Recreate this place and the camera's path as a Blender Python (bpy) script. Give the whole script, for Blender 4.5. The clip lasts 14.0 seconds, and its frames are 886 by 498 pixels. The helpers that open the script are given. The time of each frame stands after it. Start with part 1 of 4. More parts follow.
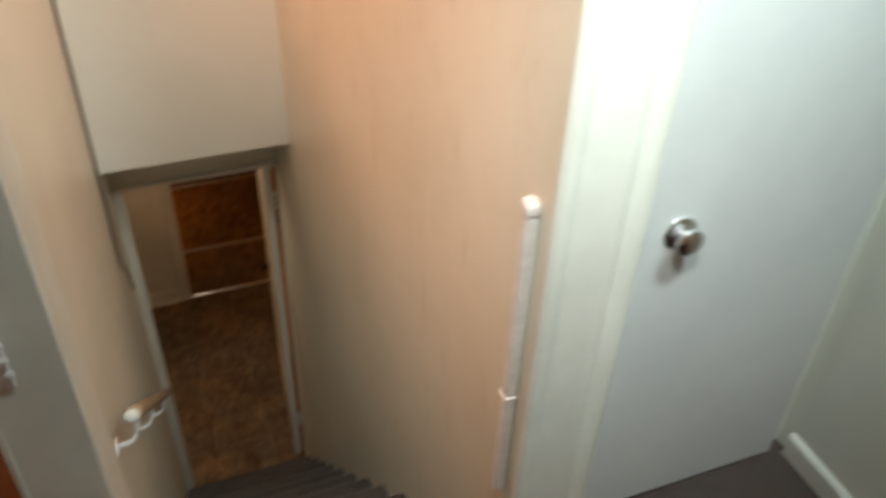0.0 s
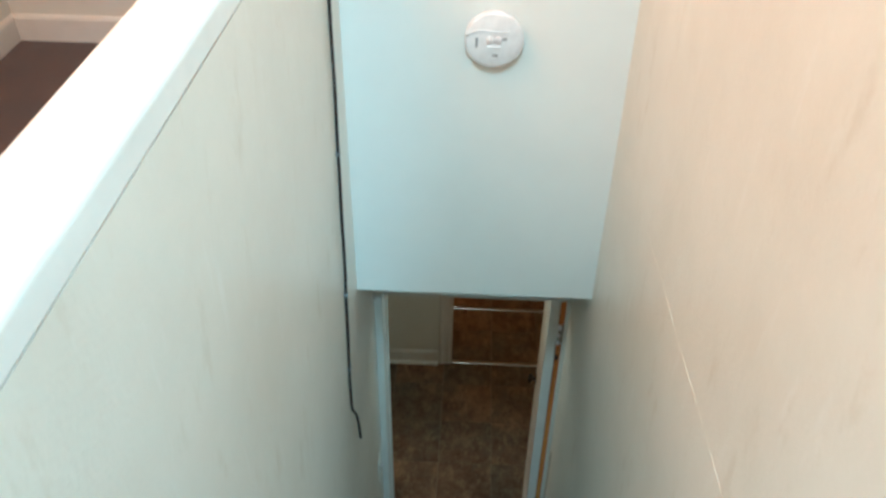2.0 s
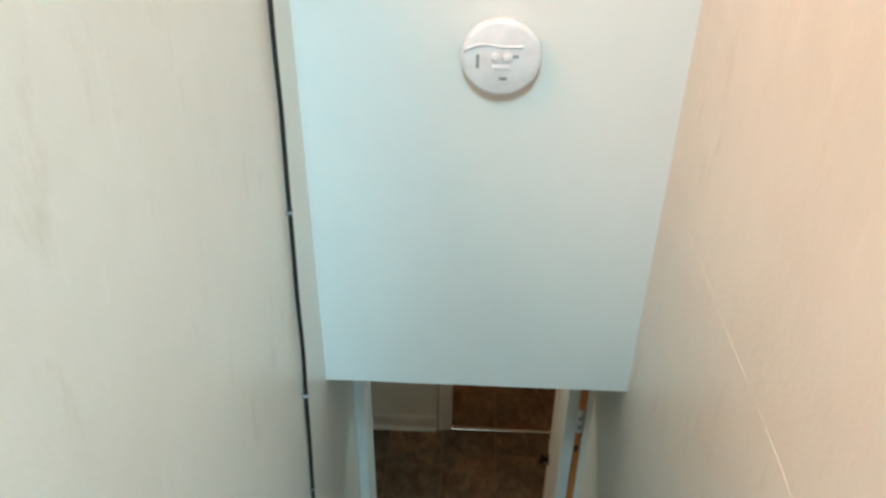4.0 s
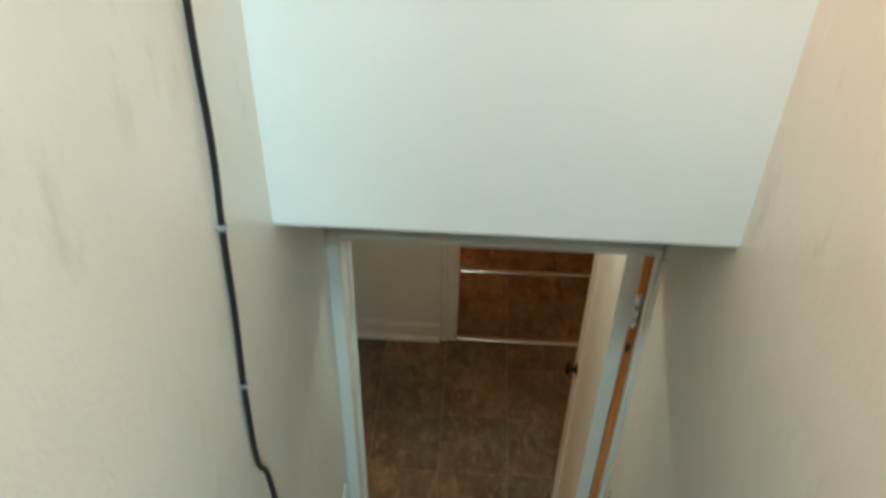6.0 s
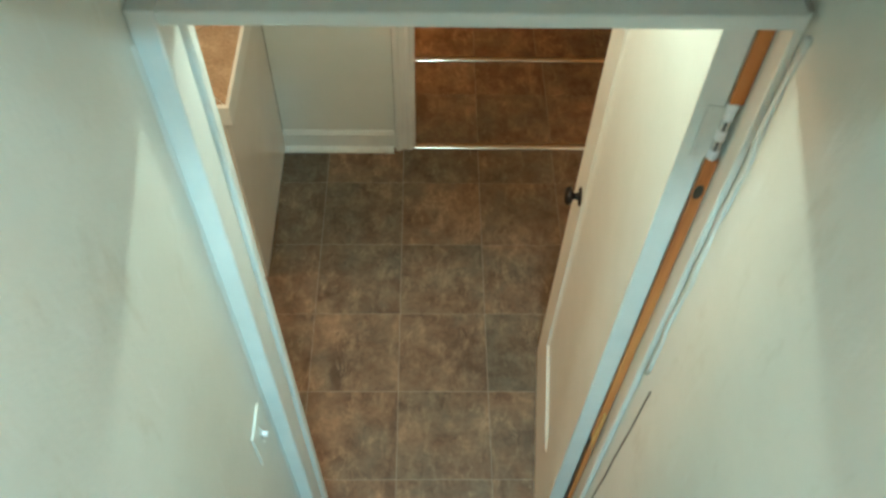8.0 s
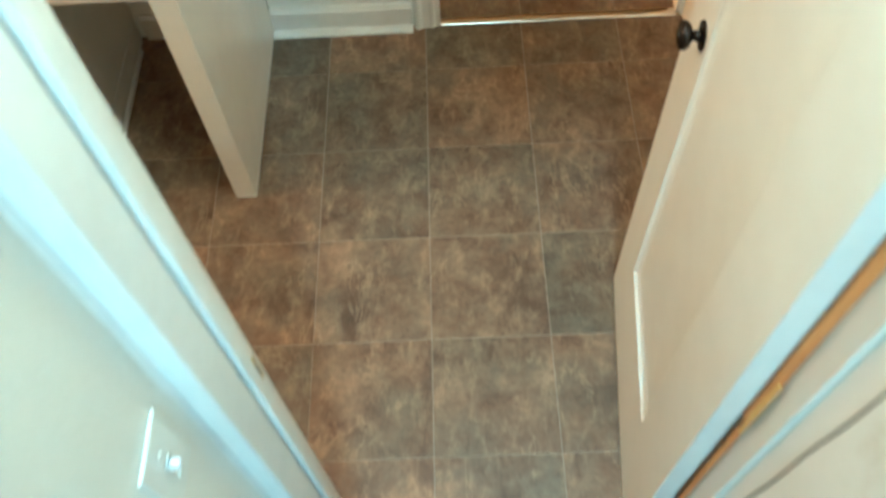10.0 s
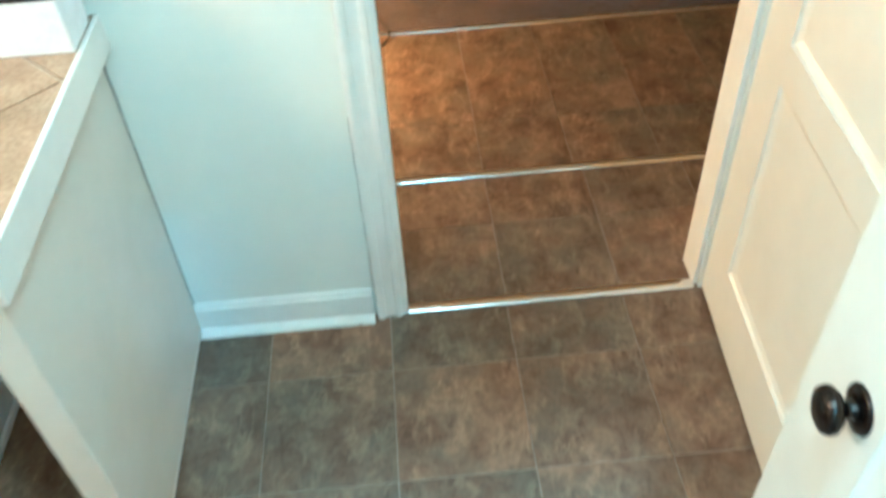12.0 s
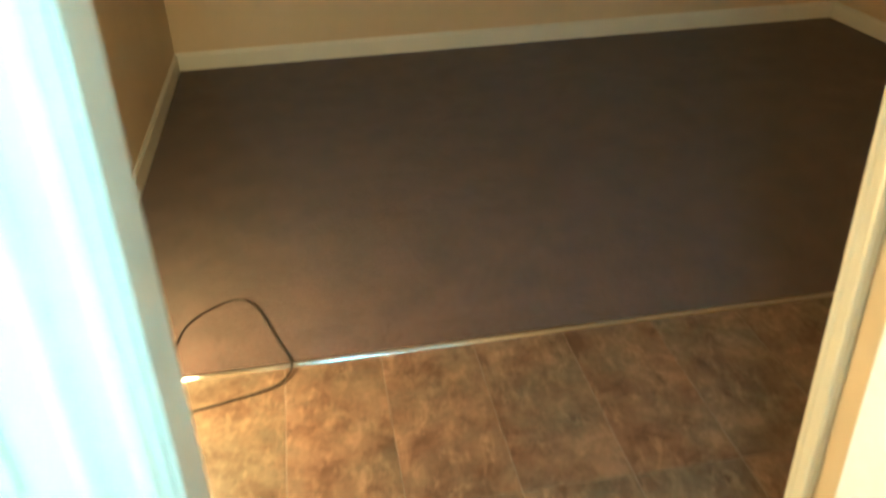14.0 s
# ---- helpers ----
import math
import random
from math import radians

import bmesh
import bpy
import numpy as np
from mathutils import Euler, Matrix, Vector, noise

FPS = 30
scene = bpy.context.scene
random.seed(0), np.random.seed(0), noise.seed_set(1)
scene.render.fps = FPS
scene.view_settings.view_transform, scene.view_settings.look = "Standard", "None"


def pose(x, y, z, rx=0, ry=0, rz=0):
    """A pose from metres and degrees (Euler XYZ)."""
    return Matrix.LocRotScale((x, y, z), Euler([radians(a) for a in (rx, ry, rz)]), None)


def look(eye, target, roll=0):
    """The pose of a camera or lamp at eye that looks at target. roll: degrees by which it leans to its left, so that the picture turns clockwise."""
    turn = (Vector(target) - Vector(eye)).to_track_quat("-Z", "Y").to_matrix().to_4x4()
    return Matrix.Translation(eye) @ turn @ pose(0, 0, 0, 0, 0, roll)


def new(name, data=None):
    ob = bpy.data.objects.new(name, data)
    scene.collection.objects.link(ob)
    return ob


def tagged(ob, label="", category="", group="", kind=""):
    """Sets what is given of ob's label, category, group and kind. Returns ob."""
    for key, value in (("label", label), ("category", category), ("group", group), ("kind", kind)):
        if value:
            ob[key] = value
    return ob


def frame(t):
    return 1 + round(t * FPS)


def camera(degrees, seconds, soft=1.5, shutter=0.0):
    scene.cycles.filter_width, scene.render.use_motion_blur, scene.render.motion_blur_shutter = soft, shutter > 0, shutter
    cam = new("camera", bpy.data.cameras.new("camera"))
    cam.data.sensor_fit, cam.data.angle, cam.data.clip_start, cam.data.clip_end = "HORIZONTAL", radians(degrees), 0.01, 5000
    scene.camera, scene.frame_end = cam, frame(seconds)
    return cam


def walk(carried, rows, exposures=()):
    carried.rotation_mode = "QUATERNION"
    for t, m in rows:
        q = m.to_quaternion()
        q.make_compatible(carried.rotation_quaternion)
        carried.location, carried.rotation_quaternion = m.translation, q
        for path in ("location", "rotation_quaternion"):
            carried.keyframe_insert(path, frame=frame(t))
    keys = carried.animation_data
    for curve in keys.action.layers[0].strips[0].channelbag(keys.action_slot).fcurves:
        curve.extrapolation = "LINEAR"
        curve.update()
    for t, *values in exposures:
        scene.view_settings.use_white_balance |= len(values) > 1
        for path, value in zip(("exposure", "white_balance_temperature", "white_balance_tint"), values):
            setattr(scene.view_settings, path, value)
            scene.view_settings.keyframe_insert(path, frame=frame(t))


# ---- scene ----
cam = camera(56.0, 14.0, soft=2.8, shutter=0.5)
PATH = [
    (0, (-0.013, -4.254, 4.011), (0.592, -2.805, 2.771), 2.5),
    (0.3, (0.016, -4.108, 3.986), (0.421, -2.678, 2.647), 2.9),
    (0.5, (0.009, -4.018, 3.997), (0.339, -2.569, 2.658), 4.2),
    (1, (0.088, -3.799, 3.984), (0.131, -2.383, 2.573), 1.6),
    (1.5, (0.123, -3.502, 3.926), (0.079, -2.004, 2.602), 3.5),
    (2, (0.11, -3.337, 3.93), (0.056, -1.762, 2.699), 1.0),
    (2.5, (0.07, -3.209, 3.909), (0.072, -1.616, 2.698), 1.7),
    (3, (0.085, -3.087, 3.841), (0.069, -1.457, 2.682), 2.4),
    (5.5, (0.124, -2.563, 3.3), (-0.023, -0.956, 2.119), -2.4),
    (6, (0.09, -2.453, 3.113), (0.027, -0.933, 1.815), 1.3),
    (6.5, (0.08, -2.333, 2.979), (0.091, -0.96, 1.525), 2.5),
    (7, (0.107, -2.207, 2.821), (0.072, -0.914, 1.296), -0.2),
    (7.5, (0.09, -2.086, 2.697), (0.057, -0.891, 1.094), 1.0),
    (7.7, (0.093, -1.955, 2.661), (0.129, -0.778, 1.045), 2.6),
    (9.8, (0.085, -1.587, 1.991), (0.031, -0.598, 0.253), -5.1),
    (10, (0.083, -1.484, 1.958), (0.041, -0.478, 0.23), -4.4),
    (10.5, (0.103, -1.363, 1.819), (-0.036, -0.257, 0.159), -4.6),
    (11, (0.091, -1.262, 1.745), (-0.012, 0.002, 0.199), -1.7),
    (11.5, (0.079, -1.118, 1.66), (0.028, 0.25, 0.202), -3.6),
    (12, (0.092, -0.964, 1.632), (0.147, 0.47, 0.239), -3.6),
    (12.5, (0.103, -0.813, 1.501), (0.2, 0.791, 0.311), -3.1),
    (13, (0.103, -0.59, 1.518), (0.259, 1.043, 0.374), -3.3),
    (13.5, (0.109, -0.325, 1.532), (0.398, 1.319, 0.43), -1.9),
    (14, (0.204, -0.076, 1.526), (0.466, 1.627, 0.511), -2.1),
]
walk(cam, [(t, look(e, g, r)) for t, e, g, r in PATH], exposures=[
    (0, -1.25, 8100, 21), (0.5, -0.95, 6300, 5), (1.0, -0.7, 5300, -5), (1.5, -0.65, 5000, -8), (3, -0.8, 4800, -9),
    (5.5, -0.4, 5500, -2), (6.0, -0.25, 5600, -3), (6.5, 0.2, 6000, -5), (7.5, 0.8, 5200, -16), (10, 1.6, 4450, -17), (11, 2.25, 3450, -24),
    (12.5, 2.2, 3500, -20), (13.5, 2.1, 3500, -21), (14, 2.6, 3250, -34)])

# ---- world and lights ----
world = bpy.data.worlds.new("world")
scene.world = world
world.use_nodes = True
world.node_tree.nodes["Background"].inputs[0].default_value = (0.8, 0.85, 1.0, 1)
world.node_tree.nodes["Background"].inputs[1].default_value = 0.0


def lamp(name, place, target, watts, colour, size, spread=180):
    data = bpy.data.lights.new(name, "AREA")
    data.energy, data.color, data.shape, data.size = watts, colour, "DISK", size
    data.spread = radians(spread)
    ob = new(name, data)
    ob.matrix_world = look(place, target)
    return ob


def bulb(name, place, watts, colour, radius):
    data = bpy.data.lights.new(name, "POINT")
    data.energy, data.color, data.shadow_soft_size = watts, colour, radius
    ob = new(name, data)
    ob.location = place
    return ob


COOL, WARM, AMBER, TORCH_FILL = (0.82, 1.0, 0.97), (1.0, 0.45, 0.19), (1.0, 0.37, 0.085), (1.0, 0.93, 0.7)
# The next three are added fills, fixed stand-ins for a torch carried down the stairs.
lamp("stairwell_torch_fill", (0.04, -3.08, 4.93), (0.18, -1.56, 3.05), 26, COOL, 0.6, 106)
lamp("hall_torch_fill", (0.68, -4.15, 4.92), (0.66, -3.45, 4.1), 23, (0.6, 0.92, 1.0), 0.2, 72)
lamp("hall_spot_fill", (-0.1, -4.3, 4.92), (0.5, -3.34, 3.45), 4.0, (0.72, 0.96, 1.0), 0.12, 33)
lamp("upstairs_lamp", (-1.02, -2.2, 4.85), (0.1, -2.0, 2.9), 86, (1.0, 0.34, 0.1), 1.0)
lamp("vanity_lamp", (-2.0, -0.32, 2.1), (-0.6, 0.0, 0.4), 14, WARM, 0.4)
# Added pair of point fills: the carried torch's light and its twin strip glints.
bulb("lower_room_torch_fill", (0.09, -0.72, 2.18), 3.5, TORCH_FILL, 0.02)
bulb("lower_room_torch_fill", (0.17, -0.72, 2.18), 3.5, TORCH_FILL, 0.02)
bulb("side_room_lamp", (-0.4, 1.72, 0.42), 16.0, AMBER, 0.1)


# ---- materials ----
def material(name, build):
    mat = bpy.data.materials.new(name)
    mat.use_nodes = True
    nt = mat.node_tree
    bsdf = nt.nodes["Principled BSDF"]
    build(nt, bsdf)
    return mat


def node(nt, kind, **values):
    n = nt.nodes.new(kind)
    for key, value in values.items():
        n.inputs[key.replace("_", " ")].default_value = value
    return n


def grain(nt, scale, detail=6.0, rough=0.6, stretch=None):
    co = nt.nodes.new("ShaderNodeTexCoord")
    n = node(nt, "ShaderNodeTexNoise", Scale=scale, Detail=detail, Roughness=rough)
    if stretch:
        m = node(nt, "ShaderNodeMapping", Scale=stretch)
        nt.links.new(co.outputs["Object"], m.inputs["Vector"])
        nt.links.new(m.outputs["Vector"], n.inputs["Vector"])
    else:
        nt.links.new(co.outputs["Object"], n.inputs["Vector"])
    return n


def ramp(nt, source, stops):
    r = nt.nodes.new("ShaderNodeValToRGB")
    el = r.color_ramp.elements
    while len(el) < len(stops):
        el.new(0.5)
    for e, (p, c) in zip(el, stops):
        e.position, e.color = p, (*c, 1)
    nt.links.new(source, r.inputs["Fac"])
    return r


def bump(nt, bsdf, source, strength, distance):
    b = node(nt, "ShaderNodeBump", Strength=strength, Distance=distance)
    nt.links.new(source, b.inputs["Height"])
    nt.links.new(b.outputs["Normal"], bsdf.inputs["Normal"])
    return b


def paint(name, light, dark, rough=0.5, scale=3.0, relief=0.3, fine=220.0, distance=0.001, spots=None):
    def build(nt, bsdf):
        big = grain(nt, scale, 8.0, 0.65)
        r = ramp(nt, big.outputs["Fac"], [(0.3, dark), (0.62, light)])
        nt.links.new(r.outputs["Color"], bsdf.inputs["Base Color"])
        small = grain(nt, fine, 3.0, 0.5)
        bump(nt, bsdf, small.outputs["Fac"], relief, distance)
        bsdf.inputs["Roughness"].default_value = rough
    return material(name, build)


def stipple_wall(nt, bsdf):
    """Cream eggshell paint over a rolled, slightly scarred plaster."""
    big = grain(nt, 1.6, 8.0, 0.65)
    r = ramp(nt, big.outputs["Fac"], [(0.28, (0.665, 0.635, 0.55)), (0.6, (0.76, 0.735, 0.655))])
    scuff = grain(nt, 14.0, 6.0, 0.7, (1.0, 1.0, 0.35))
    s = ramp(nt, scuff.outputs["Fac"], [(0.28, (0.84, 0.8, 0.74)), (0.42, (1, 1, 1))])
    mix = nt.nodes.new("ShaderNodeMixRGB")
    mix.blend_type = "MULTIPLY"
    mix.inputs["Fac"].default_value = 0.7
    nt.links.new(r.outputs["Color"], mix.inputs["Color1"])
    nt.links.new(s.outputs["Color"], mix.inputs["Color2"])
    nt.links.new(mix.outputs["Color"], bsdf.inputs["Base Color"])
    dab = grain(nt, 34.0, 4.0, 0.6, (1.0, 1.0, 0.16))
    d = ramp(nt, dab.outputs["Fac"], [(0.62, (0, 0, 0)), (0.76, (0.32, 0.32, 0.32))])
    light = nt.nodes.new("ShaderNodeMixRGB")
    light.inputs["Color2"].default_value = (0.86, 0.86, 0.82, 1)
    nt.links.new(d.outputs["Color"], light.inputs["Fac"])
    nt.links.new(mix.outputs["Color"], light.inputs["Color1"])
    nt.links.new(light.outputs["Color"], bsdf.inputs["Base Color"])
    a, b = grain(nt, 120.0, 4.0, 0.6), grain(nt, 9.0, 5.0, 0.55, (1.0, 1.0, 0.2))
    add = nt.nodes.new("ShaderNodeMath")
    add.operation = "MULTIPLY_ADD"
    add.inputs[1].default_value = 1.6
    nt.links.new(b.outputs["Fac"], add.inputs[0])
    nt.links.new(a.outputs["Fac"], add.inputs[2])
    bump(nt, bsdf, add.outputs["Value"], 0.5, 0.0016)
    bsdf.inputs["Roughness"].default_value = 0.3


def vinyl(nt, bsdf):
    """Slate-look vinyl: mottled brown and grey-green with short cream veins, every tile a little different."""
    info = nt.nodes.new("ShaderNodeObjectInfo")
    co = nt.nodes.new("ShaderNodeTexCoord")
    off = nt.nodes.new("ShaderNodeVectorMath")
    off.operation = "MULTIPLY_ADD"
    off.inputs[1].default_value = (37.0, 23.0, 11.0)
    nt.links.new(info.outputs["Random"], off.inputs[0])
    nt.links.new(co.outputs["Object"], off.inputs[2])

    def noise(scale, detail, rough, warp, source=off):
        n = node(nt, "ShaderNodeTexNoise", Scale=scale, Detail=detail, Roughness=rough, Distortion=warp)
        nt.links.new(source.outputs["Vector"], n.inputs["Vector"])
        return n.outputs["Fac"]

    def blend(kind, fac, a, b):
        m = nt.nodes.new("ShaderNodeMixRGB")
        m.blend_type = kind
        if isinstance(fac, float):
            m.inputs["Fac"].default_value = fac
        else:
            nt.links.new(fac, m.inputs["Fac"])
        nt.links.new(a, m.inputs["Color1"])
        if isinstance(b, tuple):
            m.inputs["Color2"].default_value = b
        else:
            nt.links.new(b, m.inputs["Color2"])
        return m.outputs["Color"]

    slant = node(nt, "ShaderNodeMapping", Scale=(1.0, 0.42, 1.0), Rotation=(0.0, 0.0, -0.75))
    nt.links.new(off.outputs["Vector"], slant.inputs["Vector"])
    mottle = ramp(nt, noise(9.0, 9.0, 0.7, 0.35), [(0.32, (0.07, 0.044, 0.029)), (0.44, (0.138, 0.093, 0.063)), (0.54, (0.182, 0.135, 0.094)), (0.68, (0.265, 0.202, 0.145))]).outputs["Color"]
    slate = ramp(nt, noise(6.0, 5.0, 0.6, 0.7), [(0.5, (0, 0, 0)), (0.66, (0.6, 0.6, 0.6))]).outputs["Color"]
    last = blend("MIX", slate, mottle, (0.137, 0.119, 0.093, 1))
    flakes = ramp(nt, noise(26.0, 7.0, 0.72, 0.25, slant), [(0.53, (0, 0, 0)), (0.66, (0.5, 0.5, 0.5))]).outputs["Color"]
    last = blend("MIX", flakes, last, (0.36, 0.285, 0.2, 1))
    crease = ramp(nt, noise(8.0, 6.0, 0.65, 0.3, slant), [(0.33, (0.75, 0.75, 0.75)), (0.42, (0, 0, 0))]).outputs["Color"]
    last = blend("MIX", crease, last, (0.07, 0.042, 0.027, 1))
    vein = ramp(nt, noise(7.5, 6.0, 0.65, 0.5, slant), [(0.482, (0, 0, 0)), (0.5, (0.42, 0.42, 0.42)), (0.518, (0, 0, 0))]).outputs["Color"]
    where = ramp(nt, noise(7.0, 2.0, 0.5, 0.2), [(0.5, (0, 0, 0)), (0.62, (1, 1, 1))]).outputs["Color"]
    last = blend("MIX", blend("MULTIPLY", 1.0, vein, where), last, (0.42, 0.34, 0.24, 1))
    cloud = ramp(nt, noise(3.6, 4.0, 0.55, 0.4), [(0.36, (0.84, 0.86, 0.84)), (0.6, (1.14, 1.0, 0.88))]).outputs["Color"]
    last = blend("MULTIPLY", 0.9, last, cloud)
    fine = noise(60.0, 6.0, 0.75, 0.4)
    last = blend("MULTIPLY", 0.7, last, ramp(nt, fine, [(0.36, (0.68, 0.66, 0.64)), (0.58, (1.06, 1.04, 1.02))]).outputs["Color"])
    tint = ramp(nt, info.outputs["Random"], [(0.0, (0.84, 0.89, 0.88)), (0.35, (0.95, 0.96, 0.94)), (0.7, (1.0, 0.97, 0.92)), (1.0, (1.12, 1.0, 0.88))]).outputs["Color"]
    last = blend("MULTIPLY", 1.0, last, tint)
    nt.links.new(last, bsdf.inputs["Base Color"])
    rr = ramp(nt, fine, [(0.3, (0.5, 0.5, 0.5)), (0.7, (0.34, 0.34, 0.34))])
    nt.links.new(rr.outputs["Color"], bsdf.inputs["Roughness"])
    bump(nt, bsdf, fine, 0.35, 0.001)


def carpet_look(dark, light):
    def build(nt, bsdf):
        a, b = grain(nt, 190.0, 5.0, 0.8, (1.0, 0.3, 1.0)), grain(nt, 6.0, 5.0, 0.6)
        m = nt.nodes.new("ShaderNodeMath")
        m.operation = "MULTIPLY_ADD"
        m.inputs[1].default_value = 0.55
        nt.links.new(a.outputs["Fac"], m.inputs[0])
        half = nt.nodes.new("ShaderNodeMath")
        half.operation = "MULTIPLY"
        half.inputs[1].default_value = 0.22
        nt.links.new(b.outputs["Fac"], half.inputs[0])
        nt.links.new(half.outputs["Value"], m.inputs[2])
        r = ramp(nt, m.outputs["Value"], [(0.31, dark), (0.47, light)])
        nt.links.new(r.outputs["Color"], bsdf.inputs["Base Color"])
        bump(nt, bsdf, a.outputs["Fac"], 1.0, 0.006)
        bsdf.inputs["Roughness"].default_value = 0.95
        bsdf.inputs["Sheen Weight"].default_value = 0.25
    return build


def metal(nt, bsdf):
    n = grain(nt, 60.0, 5.0, 0.6, (0.1, 6.0, 6.0))
    r = ramp(nt, n.outputs["Fac"], [(0.3, (0.72, 0.72, 0.74)), (0.7, (0.9, 0.9, 0.92))])
    nt.links.new(r.outputs["Color"], bsdf.inputs["Base Color"])
    rr = ramp(nt, n.outputs["Fac"], [(0.3, (0.13, 0.13, 0.13)), (0.7, (0.06, 0.06, 0.06))])
    nt.links.new(rr.outputs["Color"], bsdf.inputs["Roughness"])
    bsdf.inputs["Metallic"].default_value = 1.0


def counter_tile(nt, bsdf):
    n, f = grain(nt, 9.0, 7.0, 0.65), grain(nt, 130.0, 4.0, 0.7)
    a = ramp(nt, n.outputs["Fac"], [(0.3, (0.3, 0.215, 0.13)), (0.65, (0.47, 0.36, 0.24))])
    b = ramp(nt, f.outputs["Fac"], [(0.36, (0.62, 0.55, 0.5)), (0.6, (1.05, 1.03, 1.0))])
    m = nt.nodes.new("ShaderNodeMixRGB")
    m.blend_type = "MULTIPLY"
    m.inputs["Fac"].default_value = 0.8
    nt.links.new(a.outputs["Color"], m.inputs["Color1"])
    nt.links.new(b.outputs["Color"], m.inputs["Color2"])
    nt.links.new(m.outputs["Color"], bsdf.inputs["Base Color"])
    bsdf.inputs["Roughness"].default_value = 0.35
    bump(nt, bsdf, f.outputs["Fac"], 0.1, 0.0005)


def plain(colour, rough=0.4, metallic=0.0):
    def build(nt, bsdf):
        n = grain(nt, 40.0, 4.0, 0.6)
        lo = tuple(0.9 * c for c in colour)
        r = ramp(nt, n.outputs["Fac"], [(0.35, lo), (0.6, colour)])
        nt.links.new(r.outputs["Color"], bsdf.inputs["Base Color"])
        bsdf.inputs["Roughness"].default_value = rough
        bsdf.inputs["Metallic"].default_value = metallic
    return build


WALL = material("cream_wall_paint", stipple_wall)
PALE = paint("pale_mint_wall_paint", (0.79, 0.8, 0.74), (0.73, 0.745, 0.685), 0.5, 2.0, 0.35, 260.0)
CEIL = paint("flat_white_ceiling_paint", (0.82, 0.83, 0.8), (0.77, 0.78, 0.75), 0.75, 1.5, 0.3, 300.0)
TRIM = paint("gloss_white_trim_paint", (0.8, 0.8, 0.76), (0.7, 0.7, 0.66), 0.3, 5.0, 0.15, 90.0)


def chipped(nt, bsdf):
    """White gloss paint with small dark chips through to the wood and grey scuffs."""
    big, chip, where = grain(nt, 5.0, 8.0, 0.65), grain(nt, 75.0, 3.0, 0.6, (0.6, 1.0, 1.0)), grain(nt, 9.0, 2.0, 0.5)
    base = ramp(nt, big.outputs["Fac"], [(0.3, (0.64, 0.64, 0.6)), (0.62, (0.8, 0.8, 0.76))])
    spot = ramp(nt, chip.outputs["Fac"], [(0.64, (0, 0, 0)), (0.69, (1, 1, 1))])
    zone = ramp(nt, where.outputs["Fac"], [(0.46, (0, 0, 0)), (0.56, (1, 1, 1))])
    both = nt.nodes.new("ShaderNodeMixRGB")
    both.blend_type = "MULTIPLY"
    both.inputs["Fac"].default_value = 1.0
    nt.links.new(spot.outputs["Color"], both.inputs["Color1"])
    nt.links.new(zone.outputs["Color"], both.inputs["Color2"])
    mix = nt.nodes.new("ShaderNodeMixRGB")
    mix.inputs["Color2"].default_value = (0.16, 0.11, 0.07, 1)
    nt.links.new(both.outputs["Color"], mix.inputs["Fac"])
    nt.links.new(base.outputs["Color"], mix.inputs["Color1"])
    nt.links.new(mix.outputs["Color"], bsdf.inputs["Base Color"])
    bsdf.inputs["Roughness"].default_value = 0.35
    bump(nt, bsdf, chip.outputs["Fac"], 0.2, 0.001)


CHIPPED = material("chipped_white_paint", chipped)
CABINET = paint("ivory_cabinet_paint", (0.7, 0.69, 0.63), (0.63, 0.62, 0.56), 0.32, 4.0, 0.2, 60.0)
DOOR = paint("cream_door_paint", (0.76, 0.76, 0.7), (0.69, 0.69, 0.63), 0.33, 3.0, 0.2, 120.0)
GREYDOOR = paint("grey_white_door_paint", (0.68, 0.7, 0.72), (0.6, 0.62, 0.65), 0.4, 3.0, 0.2, 120.0)
RAILPAINT = paint("tan_rail_paint", (0.34, 0.255, 0.18), (0.24, 0.17, 0.11), 0.4, 12.0, 0.2, 90.0)
TAN = paint("tan_wall_paint", (0.62, 0.52, 0.33), (0.55, 0.46, 0.28), 0.55, 2.0, 0.3, 240.0)
VINYL = material("slate_look_vinyl", vinyl)
GROUT = paint("pale_vinyl_joint", (0.38, 0.32, 0.25), (0.22, 0.18, 0.14), 0.6, 30.0, 0.2, 200.0)
PALEGROUT = paint("cream_counter_grout", (0.66, 0.6, 0.5), (0.55, 0.49, 0.4), 0.7, 20.0, 0.2, 200.0)
CARPET = material("brown_carpet", carpet_look((0.025, 0.0105, 0.0085), (0.112, 0.054, 0.043)))
STAIRCARPET = material("grey_brown_stair_carpet", carpet_look((0.035, 0.03, 0.028), (0.12, 0.102, 0.094)))
METAL = material("brushed_aluminium", metal)
TILE = material("speckled_tan_tile", counter_tile)
WHITE = material("white_plastic", plain((0.82, 0.82, 0.84), 0.3))
# Shade of the switch slots put into the colour; two toggles share it.
SLOT = material("ivory_shadow_plastic", plain((0.5, 0.5, 0.47), 0.5))
GREYMARK = material("grey_plastic", plain((0.3, 0.31, 0.33), 0.5))
BLACK = material("black_cable_sheath", plain((0.012, 0.012, 0.012), 0.35))
BRONZE = material("oil_rubbed_bronze", plain((0.03, 0.024, 0.02), 0.22, 0.85))
BRASS = material("worn_brass", plain((0.55, 0.45, 0.22), 0.3, 1.0))
CHROME = material("chrome", plain((0.8, 0.8, 0.82), 0.08, 1.0))
ENDCAP = material("pale_grey_plastic", plain((0.62, 0.68, 0.68), 0.2))
DARKWOOD = material("black_brown_frame_wood", plain((0.02, 0.015, 0.013), 0.3))
PAPER = material("white_mat_board", plain((0.8, 0.8, 0.82), 0.7))


